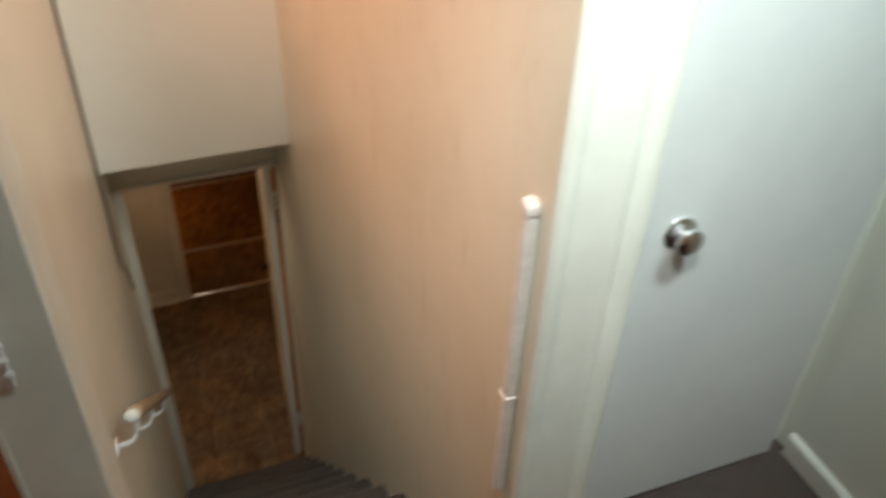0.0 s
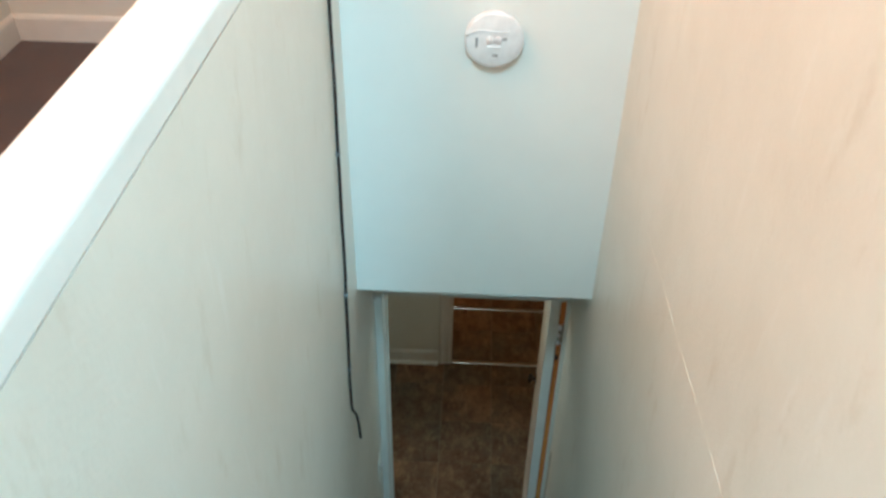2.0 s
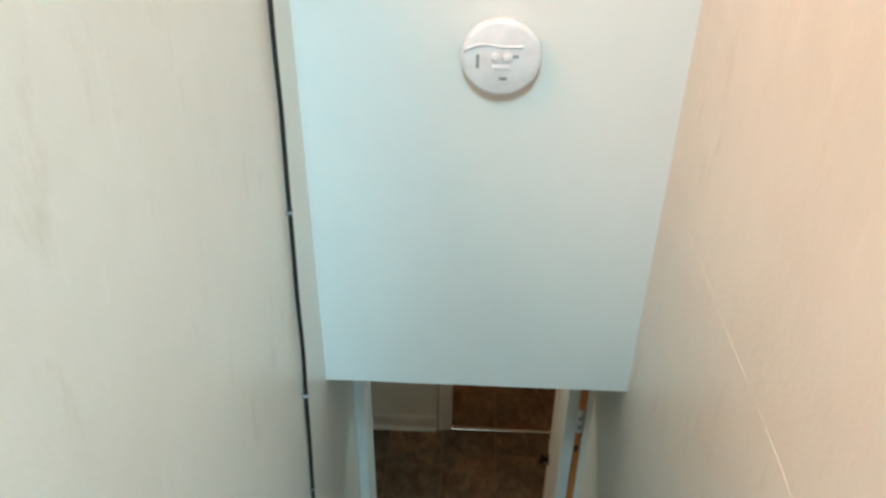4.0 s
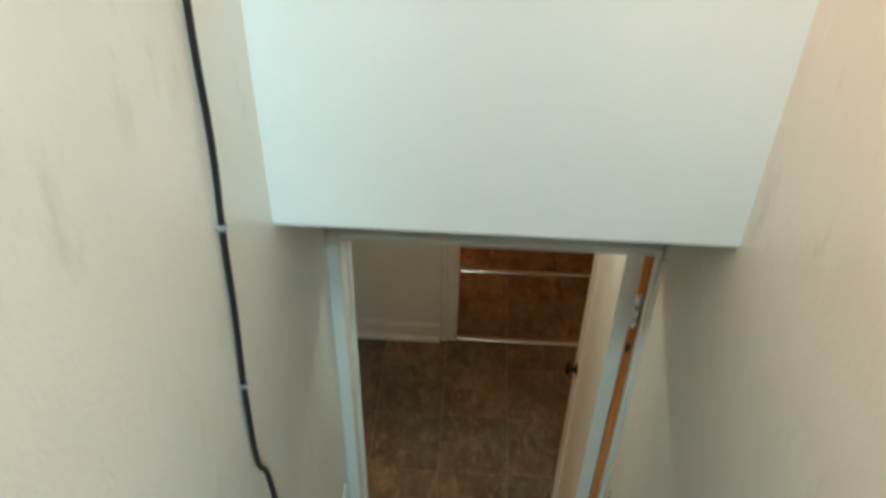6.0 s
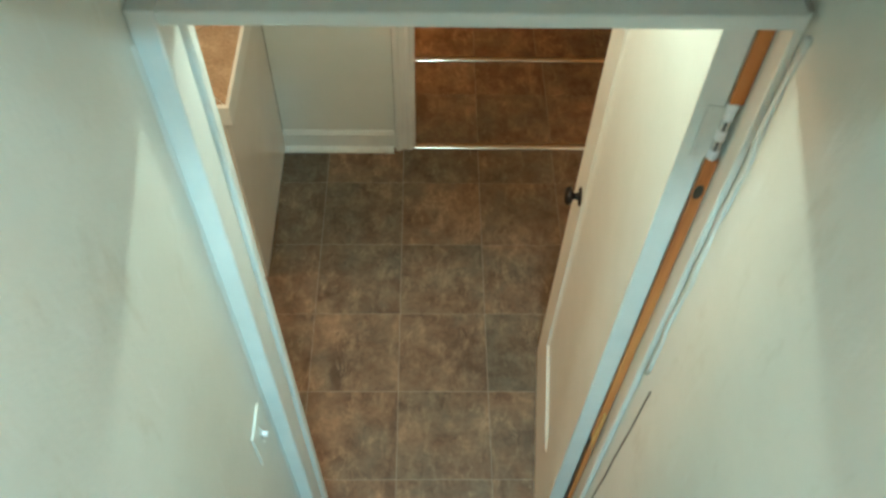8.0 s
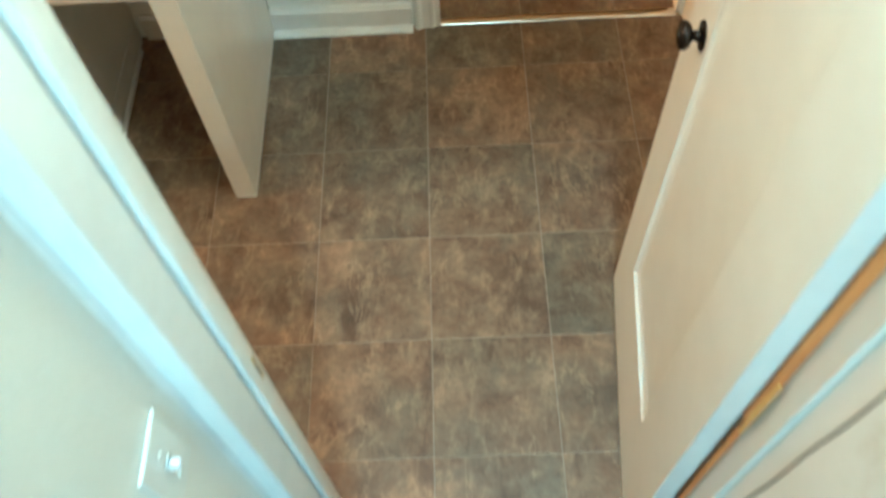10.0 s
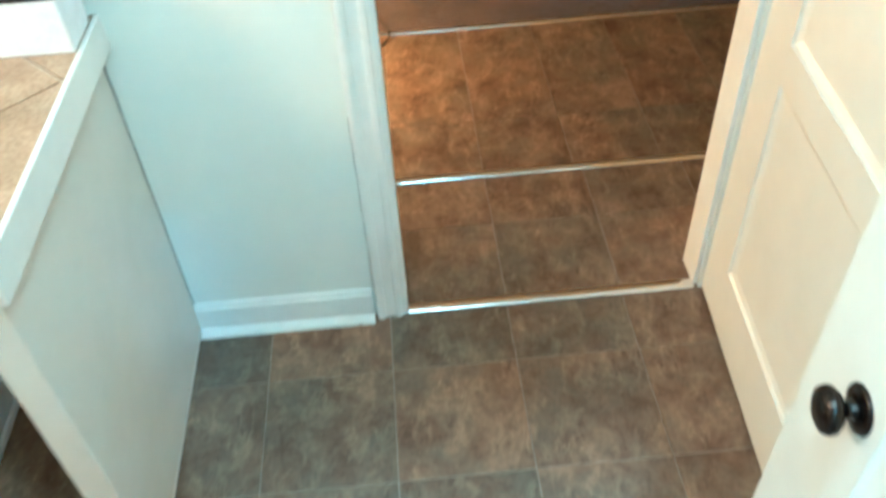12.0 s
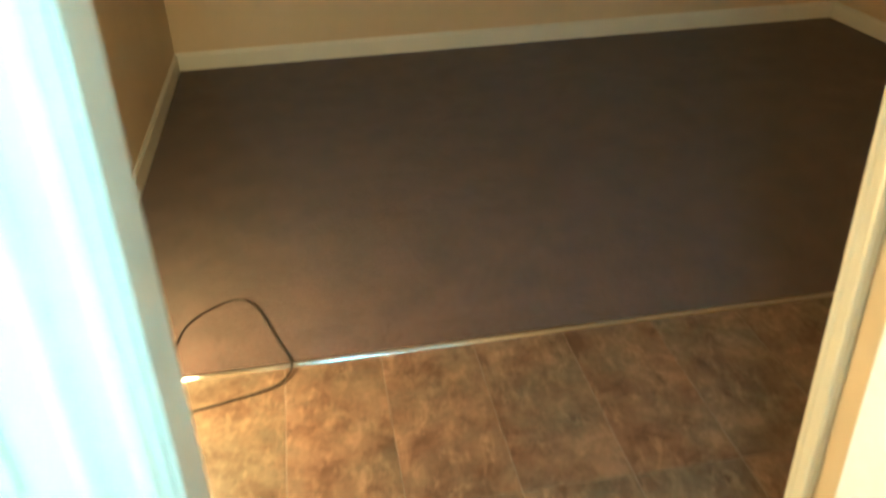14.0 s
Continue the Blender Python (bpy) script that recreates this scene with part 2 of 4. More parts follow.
def raw_pine(nt, bsdf):
    n = grain(nt, 34.0, 6.0, 0.6, (1.0, 1.0, 0.06))
    r = ramp(nt, n.outputs["Fac"], [(0.32, (0.32, 0.09, 0.02)), (0.5, (0.55, 0.19, 0.045)), (0.66, (0.66, 0.27, 0.07))])
    nt.links.new(r.outputs["Color"], bsdf.inputs["Base Color"])
    bsdf.inputs["Roughness"].default_value = 0.6
    bump(nt, bsdf, n.outputs["Fac"], 0.4, 0.001)


BAREWOOD = material("orange_bare_wood", raw_pine)
SPLINTER = material("fresh_split_wood", plain((0.7, 0.38, 0.1), 0.6))
CRACK = material("dark_crack_line", plain((0.09, 0.085, 0.07), 0.8))


# ---- building helpers ----
def box(bm, x0, x1, y0, y1, z0, z1, bevel=0.0, seg=2):
    made = bmesh.ops.create_cube(bm, size=1.0)["verts"]
    bmesh.ops.scale(bm, vec=(x1 - x0, y1 - y0, z1 - z0), verts=made)
    bmesh.ops.translate(bm, vec=((x0 + x1) / 2, (y0 + y1) / 2, (z0 + z1) / 2), verts=made)
    if bevel:
        edges = list({e for v in made for e in v.link_edges})
        bmesh.ops.bevel(bm, geom=edges, offset=bevel, segments=seg, affect="EDGES", profile=0.5)


def lathe(bm, profile, steps=28, m=None):
    """A turned solid: rows of (radius, height) about z, then moved by m."""
    start = len(bm.verts)
    rings = []
    for r, h in profile:
        if r < 1e-6:
            rings.append([bm.verts.new((0, 0, h))])
        else:
            rings.append([bm.verts.new((r * math.cos(2 * math.pi * k / steps), r * math.sin(2 * math.pi * k / steps), h)) for k in range(steps)])
    for a, b in zip(rings, rings[1:]):
        for k in range(steps):
            j = (k + 1) % steps
            if len(a) == 1 and len(b) == 1:
                continue
            if len(a) == 1:
                bm.faces.new((a[0], b[k], b[j]))
            elif len(b) == 1:
                bm.faces.new((a[k], b[0], a[j]))
            else:
                bm.faces.new((a[k], b[k], b[j], a[j]))
    if m is not None:
        bm.verts.ensure_lookup_table()
        bmesh.ops.transform(bm, matrix=m, verts=bm.verts[start:])


def tube(bm, points, radius, steps=8):
    """A round cord along points."""
    pts = [Vector(p) for p in points]
    rings = []
    for i, p in enumerate(pts):
        d = (pts[min(i + 1, len(pts) - 1)] - pts[max(i - 1, 0)]).normalized()
        side = d.cross(Vector((0.31, 0.2, 0.93)))
        if side.length < 0.05:
            side = d.cross(Vector((1, 0, 0)))
        side.normalize()
        up = side.cross(d)
        rings.append([bm.verts.new(p + radius * (math.cos(a) * side + math.sin(a) * up)) for a in (2 * math.pi * k / steps for k in range(steps))])
    for a, b in zip(rings, rings[1:]):
        for k in range(steps):
            j = (k + 1) % steps
            bm.faces.new((a[k], b[k], b[j], a[j]))
    bm.faces.new(rings[0][::-1])
    bm.faces.new(rings[-1])


def smooth_points(points, n=8):
    """Catmull-Rom through points."""
    p = [Vector(q) for q in points]
    p = [2 * p[0] - p[1], *p, 2 * p[-1] - p[-2]]
    out = []
    for a, b, c, d in zip(p, p[1:], p[2:], p[3:]):
        for k in range(n):
            t = k / n
            out.append(0.5 * (2 * b + (c - a) * t + (2 * a - 5 * b + 4 * c - d) * t * t + (3 * b - a - 3 * c + d) * t ** 3))
    out.append(p[-2])
    return out


def sweep(bm, profile, origin, along, u, v, length):
    """Extrudes a closed 2D profile (in u, v) from origin along a direction."""
    o, d, u, v = Vector(origin), Vector(along), Vector(u), Vector(v)
    a = [bm.verts.new(o + u * p + v * q) for p, q in profile]
    b = [bm.verts.new(o + u * p + v * q + d * length) for p, q in profile]
    n = len(profile)
    for k in range(n):
        bm.faces.new((a[k], a[(k + 1) % n], b[(k + 1) % n], b[k]))
    bm.faces.new(a[::-1])
    bm.faces.new(b)


def finish(name, bm, mat, smooth=False):
    bmesh.ops.recalc_face_normals(bm, faces=bm.faces)
    me = bpy.data.meshes.new(name)
    bm.to_mesh(me)
    bm.free()
    me.materials.append(mat)
    if smooth:
        for p in me.polygons:
            p.use_smooth = True
    return new(name, me)


def part(name, bm, mat, parent, label="", smooth=False):
    ob = finish(name, bm, mat, smooth)
    ob.parent = parent
    if label:
        tagged(ob, label)
    return ob


def empty(name, label, category, place=(0, 0, 0), group="", kind=""):
    ob = new(name)
    ob.empty_display_size = 0.05
    ob.location = place
    tagged(ob, label, category, group, kind)
    return ob


def structure(name, boxes, mat, label, category):
    bm = bmesh.new()
    for b in boxes:
        box(bm, *b)
    return tagged(finish(name, bm, mat), label, category, kind="structure")


# ---- the plan ----
XL, XR = -0.20, 0.48          # stair walls
YD, YR = -1.165, -1.065       # door wall, stair side and room side
YS, ZS = -1.51, 2.34          # soffit front and lower edge
UP = 2.60                     # upper floor
TOP = 5.00                    # upper ceiling
YT = -3.45                    # head of the stairs
YF = 0.497                    # far wall of the lower room
YB = YF + 0.094               # its back face
XC, YC = -0.563, 4.83         # far corner of the carpeted room
DH = 2.03                     # door heads
LC = 2.30                     # lower ceiling

# ---- structure: stairwell ----
structure("wall_stair_left", [(XL - 0.1, XL, YT, -3.02, 0, UP - 0.151), (XL - 0.085, XL, -3.02, YD, 0, 3.5035)], WALL, "cream painted plaster stair wall, scuffed, with a low half wall", "wall")
structure("wall_stair_head", [(XL - 0.055, XL, YT, -3.02, UP - 0.15, TOP)], WALL, "cream painted full-height wall stub at the stair head", "wall")
structure("wall_stair_right", [(XR, XR + 0.1, YT - 0.03, YD, 0, TOP)], WALL, "cream painted plaster stair wall with a raised seam", "wall")
structure("soffit", [(XL, XR, YS, YD, ZS, TOP)], CEIL, "flat white painted boxed soffit above the lower stair door", "soffit")
structure("wall_door_low", [(-3.0, XL, YD, YR, 0, ZS), (XR, 1.0, YD, YR, 0, ZS), (XL, XR, YD, YR, DH + 0.031, ZS)], WALL, "cream painted plaster wall round the stair door", "wall")
structure("wall_upper_end", [(-1.7, XL - 0.1, -0.45, -0.35, UP, TOP), (-1.7, -1.6, -3.35, -0.45, UP, TOP)], PALE, "pale painted upstairs wall", "wall")

# ---- structure: lower room, passage and side room ----
structure("wall_far", [(-3.0, 0.034, YF, YB, 0, LC), (0.815, 1.06, YF, YB, 0, LC), (0.034, 0.815, YF, YB, DH + 0.02, LC)], PALE, "pale mint painted wall with a doorway", "wall")
structure("wall_room_right", [(0.9, 1.0, YR, YF, 0, LC)], WALL, "cream painted side wall behind the open doors", "wall")
structure("wall_room_left", [(-3.1, -3.0, YD, YB, 0, LC)], WALL, "cream painted side wall", "wall")
structure("wall_passage_left", [(-0.18, -0.08, YB, 1.0, 0, LC)], TRIM, "short cream painted passage wall", "wall")
structure("wall_passage_right", [(1.06, 1.17, YF, 1.0, 0, LC)], TAN, "short tan painted passage wall end", "wall")
structure("wall_side_left", [(XC - 0.1, XC, YB, YC + 0.1, 0, LC)], TAN, "tan painted wall in the carpeted room", "wall")
structure("wall_side_back", [(XC, 3.65, YC, YC + 0.1, 0, LC)], TAN, "tan painted wall in the carpeted room", "wall")
structure("wall_side_right", [(3.55, 3.65, 0.9, YC, 0, LC)], TAN, "tan painted wall in the carpeted room", "wall")
structure("wall_side_front", [(1.17, 3.55, 0.9, 1.0, 0, LC), (XC, -0.18, YB, 0.7, 0, LC)], TAN, "tan painted wall in the carpeted room", "wall")
structure("ceiling_lower", [(-3.1, XL, YD, 5.0, LC, LC + 0.1), (XR, 3.65, YD, 5.0, LC, LC + 0.1), (XL, XR, YR, 5.0, LC, LC + 0.04)], CEIL, "flat white painted lower ceiling", "ceiling")
structure("floor_lower", [(-3.1, 3.65, -1.4, 5.0, -0.12, -0.0015)], GROUT, "pale joints of the vinyl floor", "floor")

# ---- structure: upper hall ----
structure("floor_upper", [(-3.0, 2.0, -5.6, YT, UP - 0.15, UP), (-3.0, XL - 0.1, YT, -0.35, UP - 0.15, UP), (XL - 0.1, XL - 0.056, YT, -3.021, UP - 0.15, UP)], CARPET, "dark brown carpeted upper floor", "floor")
structure("wall_upper_right", [(0.58, 1.12, YT - 0.0, YT + 0.1, UP, TOP), (1.12, 1.22, -5.6, YT + 0.1, UP, TOP)], PALE, "pale painted upper hall wall", "wall")
structure("wall_upper_back", [(-3.0, 1.22, -5.7, -5.6, UP, TOP), (-3.1, -3.0, -5.7, -0.35, UP, TOP)], PALE, "pale painted upper hall wall", "wall")
structure("wall_upper_left", [(-3.0, -1.6, -3.35, -3.25, UP, TOP)], PALE, "pale painted upper hall wall", "wall")
structure("ceiling_upper", [(-3.1, 1.22, -5.7, YS, TOP, TOP + 0.1), (-3.1, XL, YS, -0.35, TOP, TOP + 0.1)], CEIL, "flat white painted upper ceiling", "ceiling")

# ---- stairs ----
stairs = empty("staircase", "steep narrow staircase covered in worn grey-brown carpet", "staircase", (0, 0, 0), kind="structure")
N = 12
RISE, RUN = UP / N, (abs(YT) - 1.30) / (N - 1)
for k in range(1, N):
    z, y = RISE * k, -1.30 - RUN * (k - 1)
    bm = bmesh.new()
    box(bm, XL + 0.001, XR - 0.001, y - RUN - 0.03, y, z - RISE + (0 if k == 1 else 0.001), z, 0.016, 4)
    part("step", bm, STAIRCARPET, stairs, smooth=False)

# ---- trim of the stairwell ----
def moulding(name, profile, origin, along, u, v, length, mat, label, category="trim"):
    bm = bmesh.new()
    sweep(bm, profile, origin, along, u, v, length)
    return tagged(finish(name, bm, mat), label, category, kind="structure")


# flush cap of the half wall over an open crack
CAP = [(-0.09, 0.0), (0.001, 0.0), (0.001, 0.03), *[(-0.016 + 0.017 * math.cos(a), 0.03 + 0.017 * math.sin(a)) for a in (math.pi * k / 14 for k in range(1, 8))], (-0.08, 0.047), (-0.087, 0.044), (-0.09, 0.038)]
moulding("trim_half_wall_cap", CAP, (XL, -3.02, 3.508), (0, 1, 0), (1, 0, 0), (0, 0, 1), abs(-3.02 - YS), TRIM, "white painted rounded cap of the stair half wall")
bm = bmesh.new()
box(bm, XL + 0.0015, XL + 0.006, -3.033, -3.012, 3.51, TOP, 0.002)
tagged(finish("trim_half_wall_end", bm, TRIM), "white painted edge trim where the full wall ends", "trim", kind="structure")
# seam on the other wall
bm = bmesh.new()
pts = []
for k in range(34):
    y = -1.7 - k * 0.05
    pts.append((XR + 0.0012 + 0.0003 * math.sin(k * 1.7), y, 2.902 + 0.0015 * math.sin(k * 0.9) + 0.0027 * k))
tube(bm, pts, 0.0018, 6)
tagged(finish("trim_wall_seam", bm, WALL, True), "raised painted plaster seam along the stair wall", "trim", kind="structure")

# lower stair door frame
bm = bmesh.new()
box(bm, XL + 0.0005, -0.17, -1.19, -1.131, 0, DH + 0.03, 0.003)
box(bm, XL + 0.0005, -0.178, -1.131, YR - 0.003, 0, DH + 0.02, 0.002)
box(bm, -0.1775, -0.163, -1.127, -1.104, 0, DH, 0.004, 3)
tagged(finish("door_frame_left", bm, TRIM), "white painted stair door jamb with chipped stop", "door frame", kind="structure")
bm = bmesh.new()
box(bm, 0.475, XR - 0.0005, YD, YR - 0.003, 0, DH + 0.02, 0.002)
box(bm, 0.468, XR - 0.0005, YD - 0.006, YD - 0.001, 0, DH + 0.02, 0.002)
tagged(finish("door_frame_right", bm, DOOR), "cream painted stair door jamb on the hinge side", "door frame", kind="structure")
# bare wood of the hinge rabbet, cut away behind both hinges and torn below the middle
for z0, z1, x0 in ((0.002, 0.27, 0.461), (0.372, 0.85, 0.4625), (0.8505, 1.77, 0.4572), (1.872, DH - 0.002, 0.4572)):
    bm = bmesh.new()
    box(bm, x0, 0.4746, -1.1235, -1.1165, z0, z1, 0.0012)
    tagged(finish("trim_bare_jamb", bm, BAREWOOD), "bare orange wood left unpainted inside the hinge jamb", "trim", kind="structure")
bm = bmesh.new()
low, mid, top = [[bm.verts.new((x, y, z)) for x, y in ((a, -1.131), (b, -1.131), (b, -1.124), (a, -1.124))] for a, b, z in ((0.4635, 0.4645, 0.8), (0.459, 0.4675, 0.87), (0.4635, 0.4675, 0.98))]
for u, v in ((low, mid), (mid, top)):
    for k in range(4):
        bm.faces.new((u[k], u[(k + 1) % 4], v[(k + 1) % 4], v[k]))
bm.faces.new(low)
bm.faces.new(top[::-1])
tagged(finish("trim_torn_splinter", bm, SPLINTER), "pale torn splinter of wood on the hinge jamb", "trim", kind="structure")
bm = bmesh.new()
lathe(bm, [(0.0, 0.0), (0.006, 0.0), (0.007, 0.002), (0.0, 0.0025)], 9, pose(0.463, -1.1238, 1.71, 90, 0, 0) @ Matrix.Diagonal((1, 2.2, 1, 1)))
tagged(finish("trim_knot_hole", bm, BLACK), "dark gouged hole in the bare wood", "trim", kind="structure")
bm = bmesh.new()
tube(bm, [(XR - 0.0012 - 0.0012 * math.sin(k * 1.3), -1.182 - 0.003 * math.sin(k * 0.8) - 0.0015 * math.sin(k * 2.1), 1.28 + k * 0.03) for k in range(26)], 0.0045, 6)
tagged(finish("trim_caulk_bead", bm, DOOR, True), "white bead of filler beside the door jamb", "trim", kind="structure")
bm = bmesh.new()
tube(bm, [(XR - 0.0004, -1.187 - 0.032 * k / 28 - 0.001 * math.sin(k * 1.1), 0.02 + k * 0.045) for k in range(29)], 0.0017, 5)
tagged(finish("trim_jamb_crack", bm, CRACK), "dark line along the crack between wall and door jamb", "trim", kind="structure")
# wavy overlap of white paint on the wall beside the other jamb
bm = bmesh.new()
rows = []
for k in range(49):
    z = 0.03 + k * 0.0415
    w = 0.008 + 0.005 * noise.noise((z * 9, 0.3, 0.0)) + 0.003 * noise.noise((z * 31, 2.3, 0.0))
    rows.append([bm.verts.new((XL + 0.0004, -1.1905 - w, z)), bm.verts.new((XL + 0.0022, -1.1905 - 0.6 * w, z)), bm.verts.new((XL + 0.003, -1.1905, z))])
for u, v in zip(rows, rows[1:]):
    for k in range(2):
        bm.faces.new((u[k], v[k], v[k + 1], u[k + 1]))
tagged(finish("trim_paint_overlap", bm, TRIM, True), "wavy overlap of white paint beside the door jamb", "trim", kind="structure")
bm = bmesh.new()
box(bm, -0.1695, 0.4675, -1.19, YR - 0.003, DH + 0.012, DH + 0.03, 0.003)
box(bm, -0.1775, 0.4695, -1.131, YR - 0.003, DH, DH + 0.0115, 0.002)
tagged(finish("door_frame_head", bm, TRIM), "white painted stair door head", "door frame", kind="structure")
bm = bmesh.new()
box(bm, -0.1778, -0.1762, -1.098, -1.078, 0.96, 1.02, 0.0004)
strike = tagged(finish("strike_plate", bm, BRASS), "worn brass strike plate on the white door jamb", "strike plate")
bm = bmesh.new()
box(bm, -0.1763, -0.1757, -1.092, -1.084, 0.975, 1.005)
part("latch_hole", bm, BLACK, strike)

# head of the stairs
bm = bmesh.new()
box(bm, -0.256, -0.155, YT - 0.02, YT - 0.001, UP, 4.75, 0.004)
box(bm, XL + 0.0005, -0.155, YT, YT + 0.11, UP - 0.2, 4.75, 0.003)
box(bm, -0.256, -0.247, YT - 0.026, YT - 0.021, UP, 4.75, 0.002)
tagged(finish("door_frame_upper_left", bm, TRIM), "white painted casing at the stair head", "door frame", kind="structure")
CASE = [(0.0, 0.0), (0.105, 0.0), (0.105, 0.018), (0.098, 0.024), (0.088, 0.02), (0.07, 0.017), (0.03, 0.013), (0.018, 0.017), (0.008, 0.016), (0.0, 0.009)]
moulding("door_frame_upper_right", CASE, (0.462, YT - 0.031, UP), (0, 0, 1), (1, 0, 0), (0, -1, 0), 2.15, TRIM, "white moulded casing at the stair head", "door frame")
moulding("door_frame_closet", CASE, (0.569, YT - 0.001, UP), (0, 0, 1), (0.42, 0, 0), (0, -1.9, 0), 2.05, TRIM, "white moulded casing of the closed door", "door frame")
hall_door = empty("hall_door", "grey-white painted flush door, closed, with a chrome knob", "door", (0.62, YT, UP))
bm = bmesh.new()
box(bm, 0.615, 1.075, YT - 0.03, YT - 0.001, UP + 0.012, UP + 2.03, 0.003)
o = part("leaf", bm, GREYDOOR, hall_door)
o.matrix_parent_inverse = hall_door.matrix_basis.inverted()
KNOB = [(0.0, 0.0), (0.032, 0.0), (0.033, 0.004), (0.03, 0.008), (0.016, 0.011), (0.011, 0.016), (0.0105, 0.028), (0.014, 0.034), (0.022, 0.039), (0.0265, 0.047), (0.0275, 0.055), (0.025, 0.063), (0.017, 0.068), (0.0, 0.0695)]
bm = bmesh.new()
lathe(bm, KNOB, 32, pose(0.684, YT - 0.03, 3.285, 90, 0, 0) @ Matrix.Diagonal((0.85, 0.85, 0.5, 1)))
o = part("knob", bm, CHROME, hall_door, "polished chrome knob", True)
o.matrix_parent_inverse = hall_door.matrix_basis.inverted()
BASE = [(0.0, 0.0), (0.014, 0.0), (0.014, 0.085), (0.010, 0.094), (0.004, 0.1), (0.0, 0.1)]
moulding("baseboard_upper_right", BASE, (1.12, -5.6, UP), (0, 1, 0), (-1, 0, 0), (0, 0, 0.6), 5.6 + YT - 0.035, TRIM, "white painted baseboard on the carpet", "baseboard")
moulding("baseboard_upper_far", BASE, (-1.6, -0.45, UP), (1, 0, 0), (0, -1, 0), (0, 0, 1), 1.3, TRIM, "white painted baseboard on the carpet", "baseboard")
moulding("baseboard_upper_side", BASE, (-1.6, -3.2, UP), (0, 1, 0), (1, 0, 0), (0, 0, 1), 2.74, TRIM, "white painted baseboard on the carpet", "baseboard")


# ---- things on the stairs ----
def gate_latch():
    th = empty("gate_latch", "white plastic stair gate latch screwed to the casing", "gate latch", (-0.215, YT - 0.02, 3.34))
    inv = th.matrix_basis.inverted()
    bm = bmesh.new()
    box(bm, -0.237, -0.208, YT - 0.043, YT - 0.0215, 3.36, 3.382, 0.003, 3)
    part("housing", bm, WHITE, th).matrix_parent_inverse = inv
    bm = bmesh.new()
    box(bm, -0.234, -0.211, YT - 0.028, YT - 0.0215, 3.275, 3.3595, 0.003)
    part("backplate", bm, WHITE, th).matrix_parent_inverse = inv
    for k in range(3):
        bm = bmesh.new()
        z = 3.345 - 0.022 * k
        box(bm, -0.217, -0.208, YT - 0.037, YT - 0.0285, z - 0.004, z + 0.004, 0.002, 3)
        part("catch", bm, WHITE, th).matrix_parent_inverse = inv
    return th


def gate_housing():
    th = empty("stair_gate", "white retracted stair gate in a slim wall housing", "stair gate", (XR - 0.02, -3.415, 2.69))
    inv = th.matrix_basis.inverted()
    bm = bmesh.new()
    box(bm, XR - 0.022, XR - 0.0005, -3.428, -3.404, 2.69, 3.325, 0.006, 3)
    part("housing", bm, WHITE, th).matrix_parent_inverse = inv
    bm = bmesh.new()
    box(bm, XR - 0.025, XR - 0.0005, -3.431, -3.401, 3.3255, 3.348, 0.006, 3)
    part("cap", bm, WHITE, th).matrix_parent_inverse = inv
    bm = bmesh.new()
    box(bm, XR - 0.025, XR - 0.0005, -3.431, -3.401, 2.94, 2.952, 0.003, 2)
    part("clamp", bm, WHITE, th).matrix_parent_inverse = inv
    return th


def handrail():
    top, low = Vector((XL + 0.05, -3.05, 2.734)), Vector((XL + 0.05, -1.72, 1.396))
    th = empty("handrail", "tan painted round handrail on white wall brackets", "handrail", low)
    inv = th.matrix_basis.inverted()
    bm = bmesh.new()
    n = 12
    tube(bm, [top.lerp(low, k / n) for k in range(n + 1)], 0.0155, 16)
    part("rail", bm, RAILPAINT, th, smooth=True).matrix_parent_inverse = inv
    bm = bmesh.new()
    lathe(bm, [(0.0, -0.014), (0.012, -0.012), (0.021, -0.004), (0.024, 0.006), (0.021, 0.016), (0.012, 0.023), (0.0, 0.026)], 24, pose(top.x, top.y - 0.016, top.z + 0.016, 135, 0, 0) @ Matrix.Scale(0.72, 4))
    part("end_knob", bm, ENDCAP, th, "pale blue-grey plastic end cap", True).matrix_parent_inverse = inv
    for f in (0.03, 0.31, 0.7):
        p = top.lerp(low, f)
        bm = bmesh.new()
        lathe(bm, [(0.0, 0.0), (0.021, 0.0), (0.021, 0.003), (0.015, 0.007), (0.0, 0.008)], 20, pose(XL, p.y - 0.01, p.z - 0.075, 0, 90, 0))
        tube(bm, smooth_points([(XL + 0.006, p.y - 0.01, p.z - 0.075), (XL + 0.034, p.y - 0.008, p.z - 0.072), (XL + 0.049, p.y, p.z - 0.045), (XL + 0.05, p.y, p.z - 0.013)], 5), 0.0055, 8)
        part("bracket", bm, WHITE, th, smooth=True).matrix_parent_inverse = inv
    return th


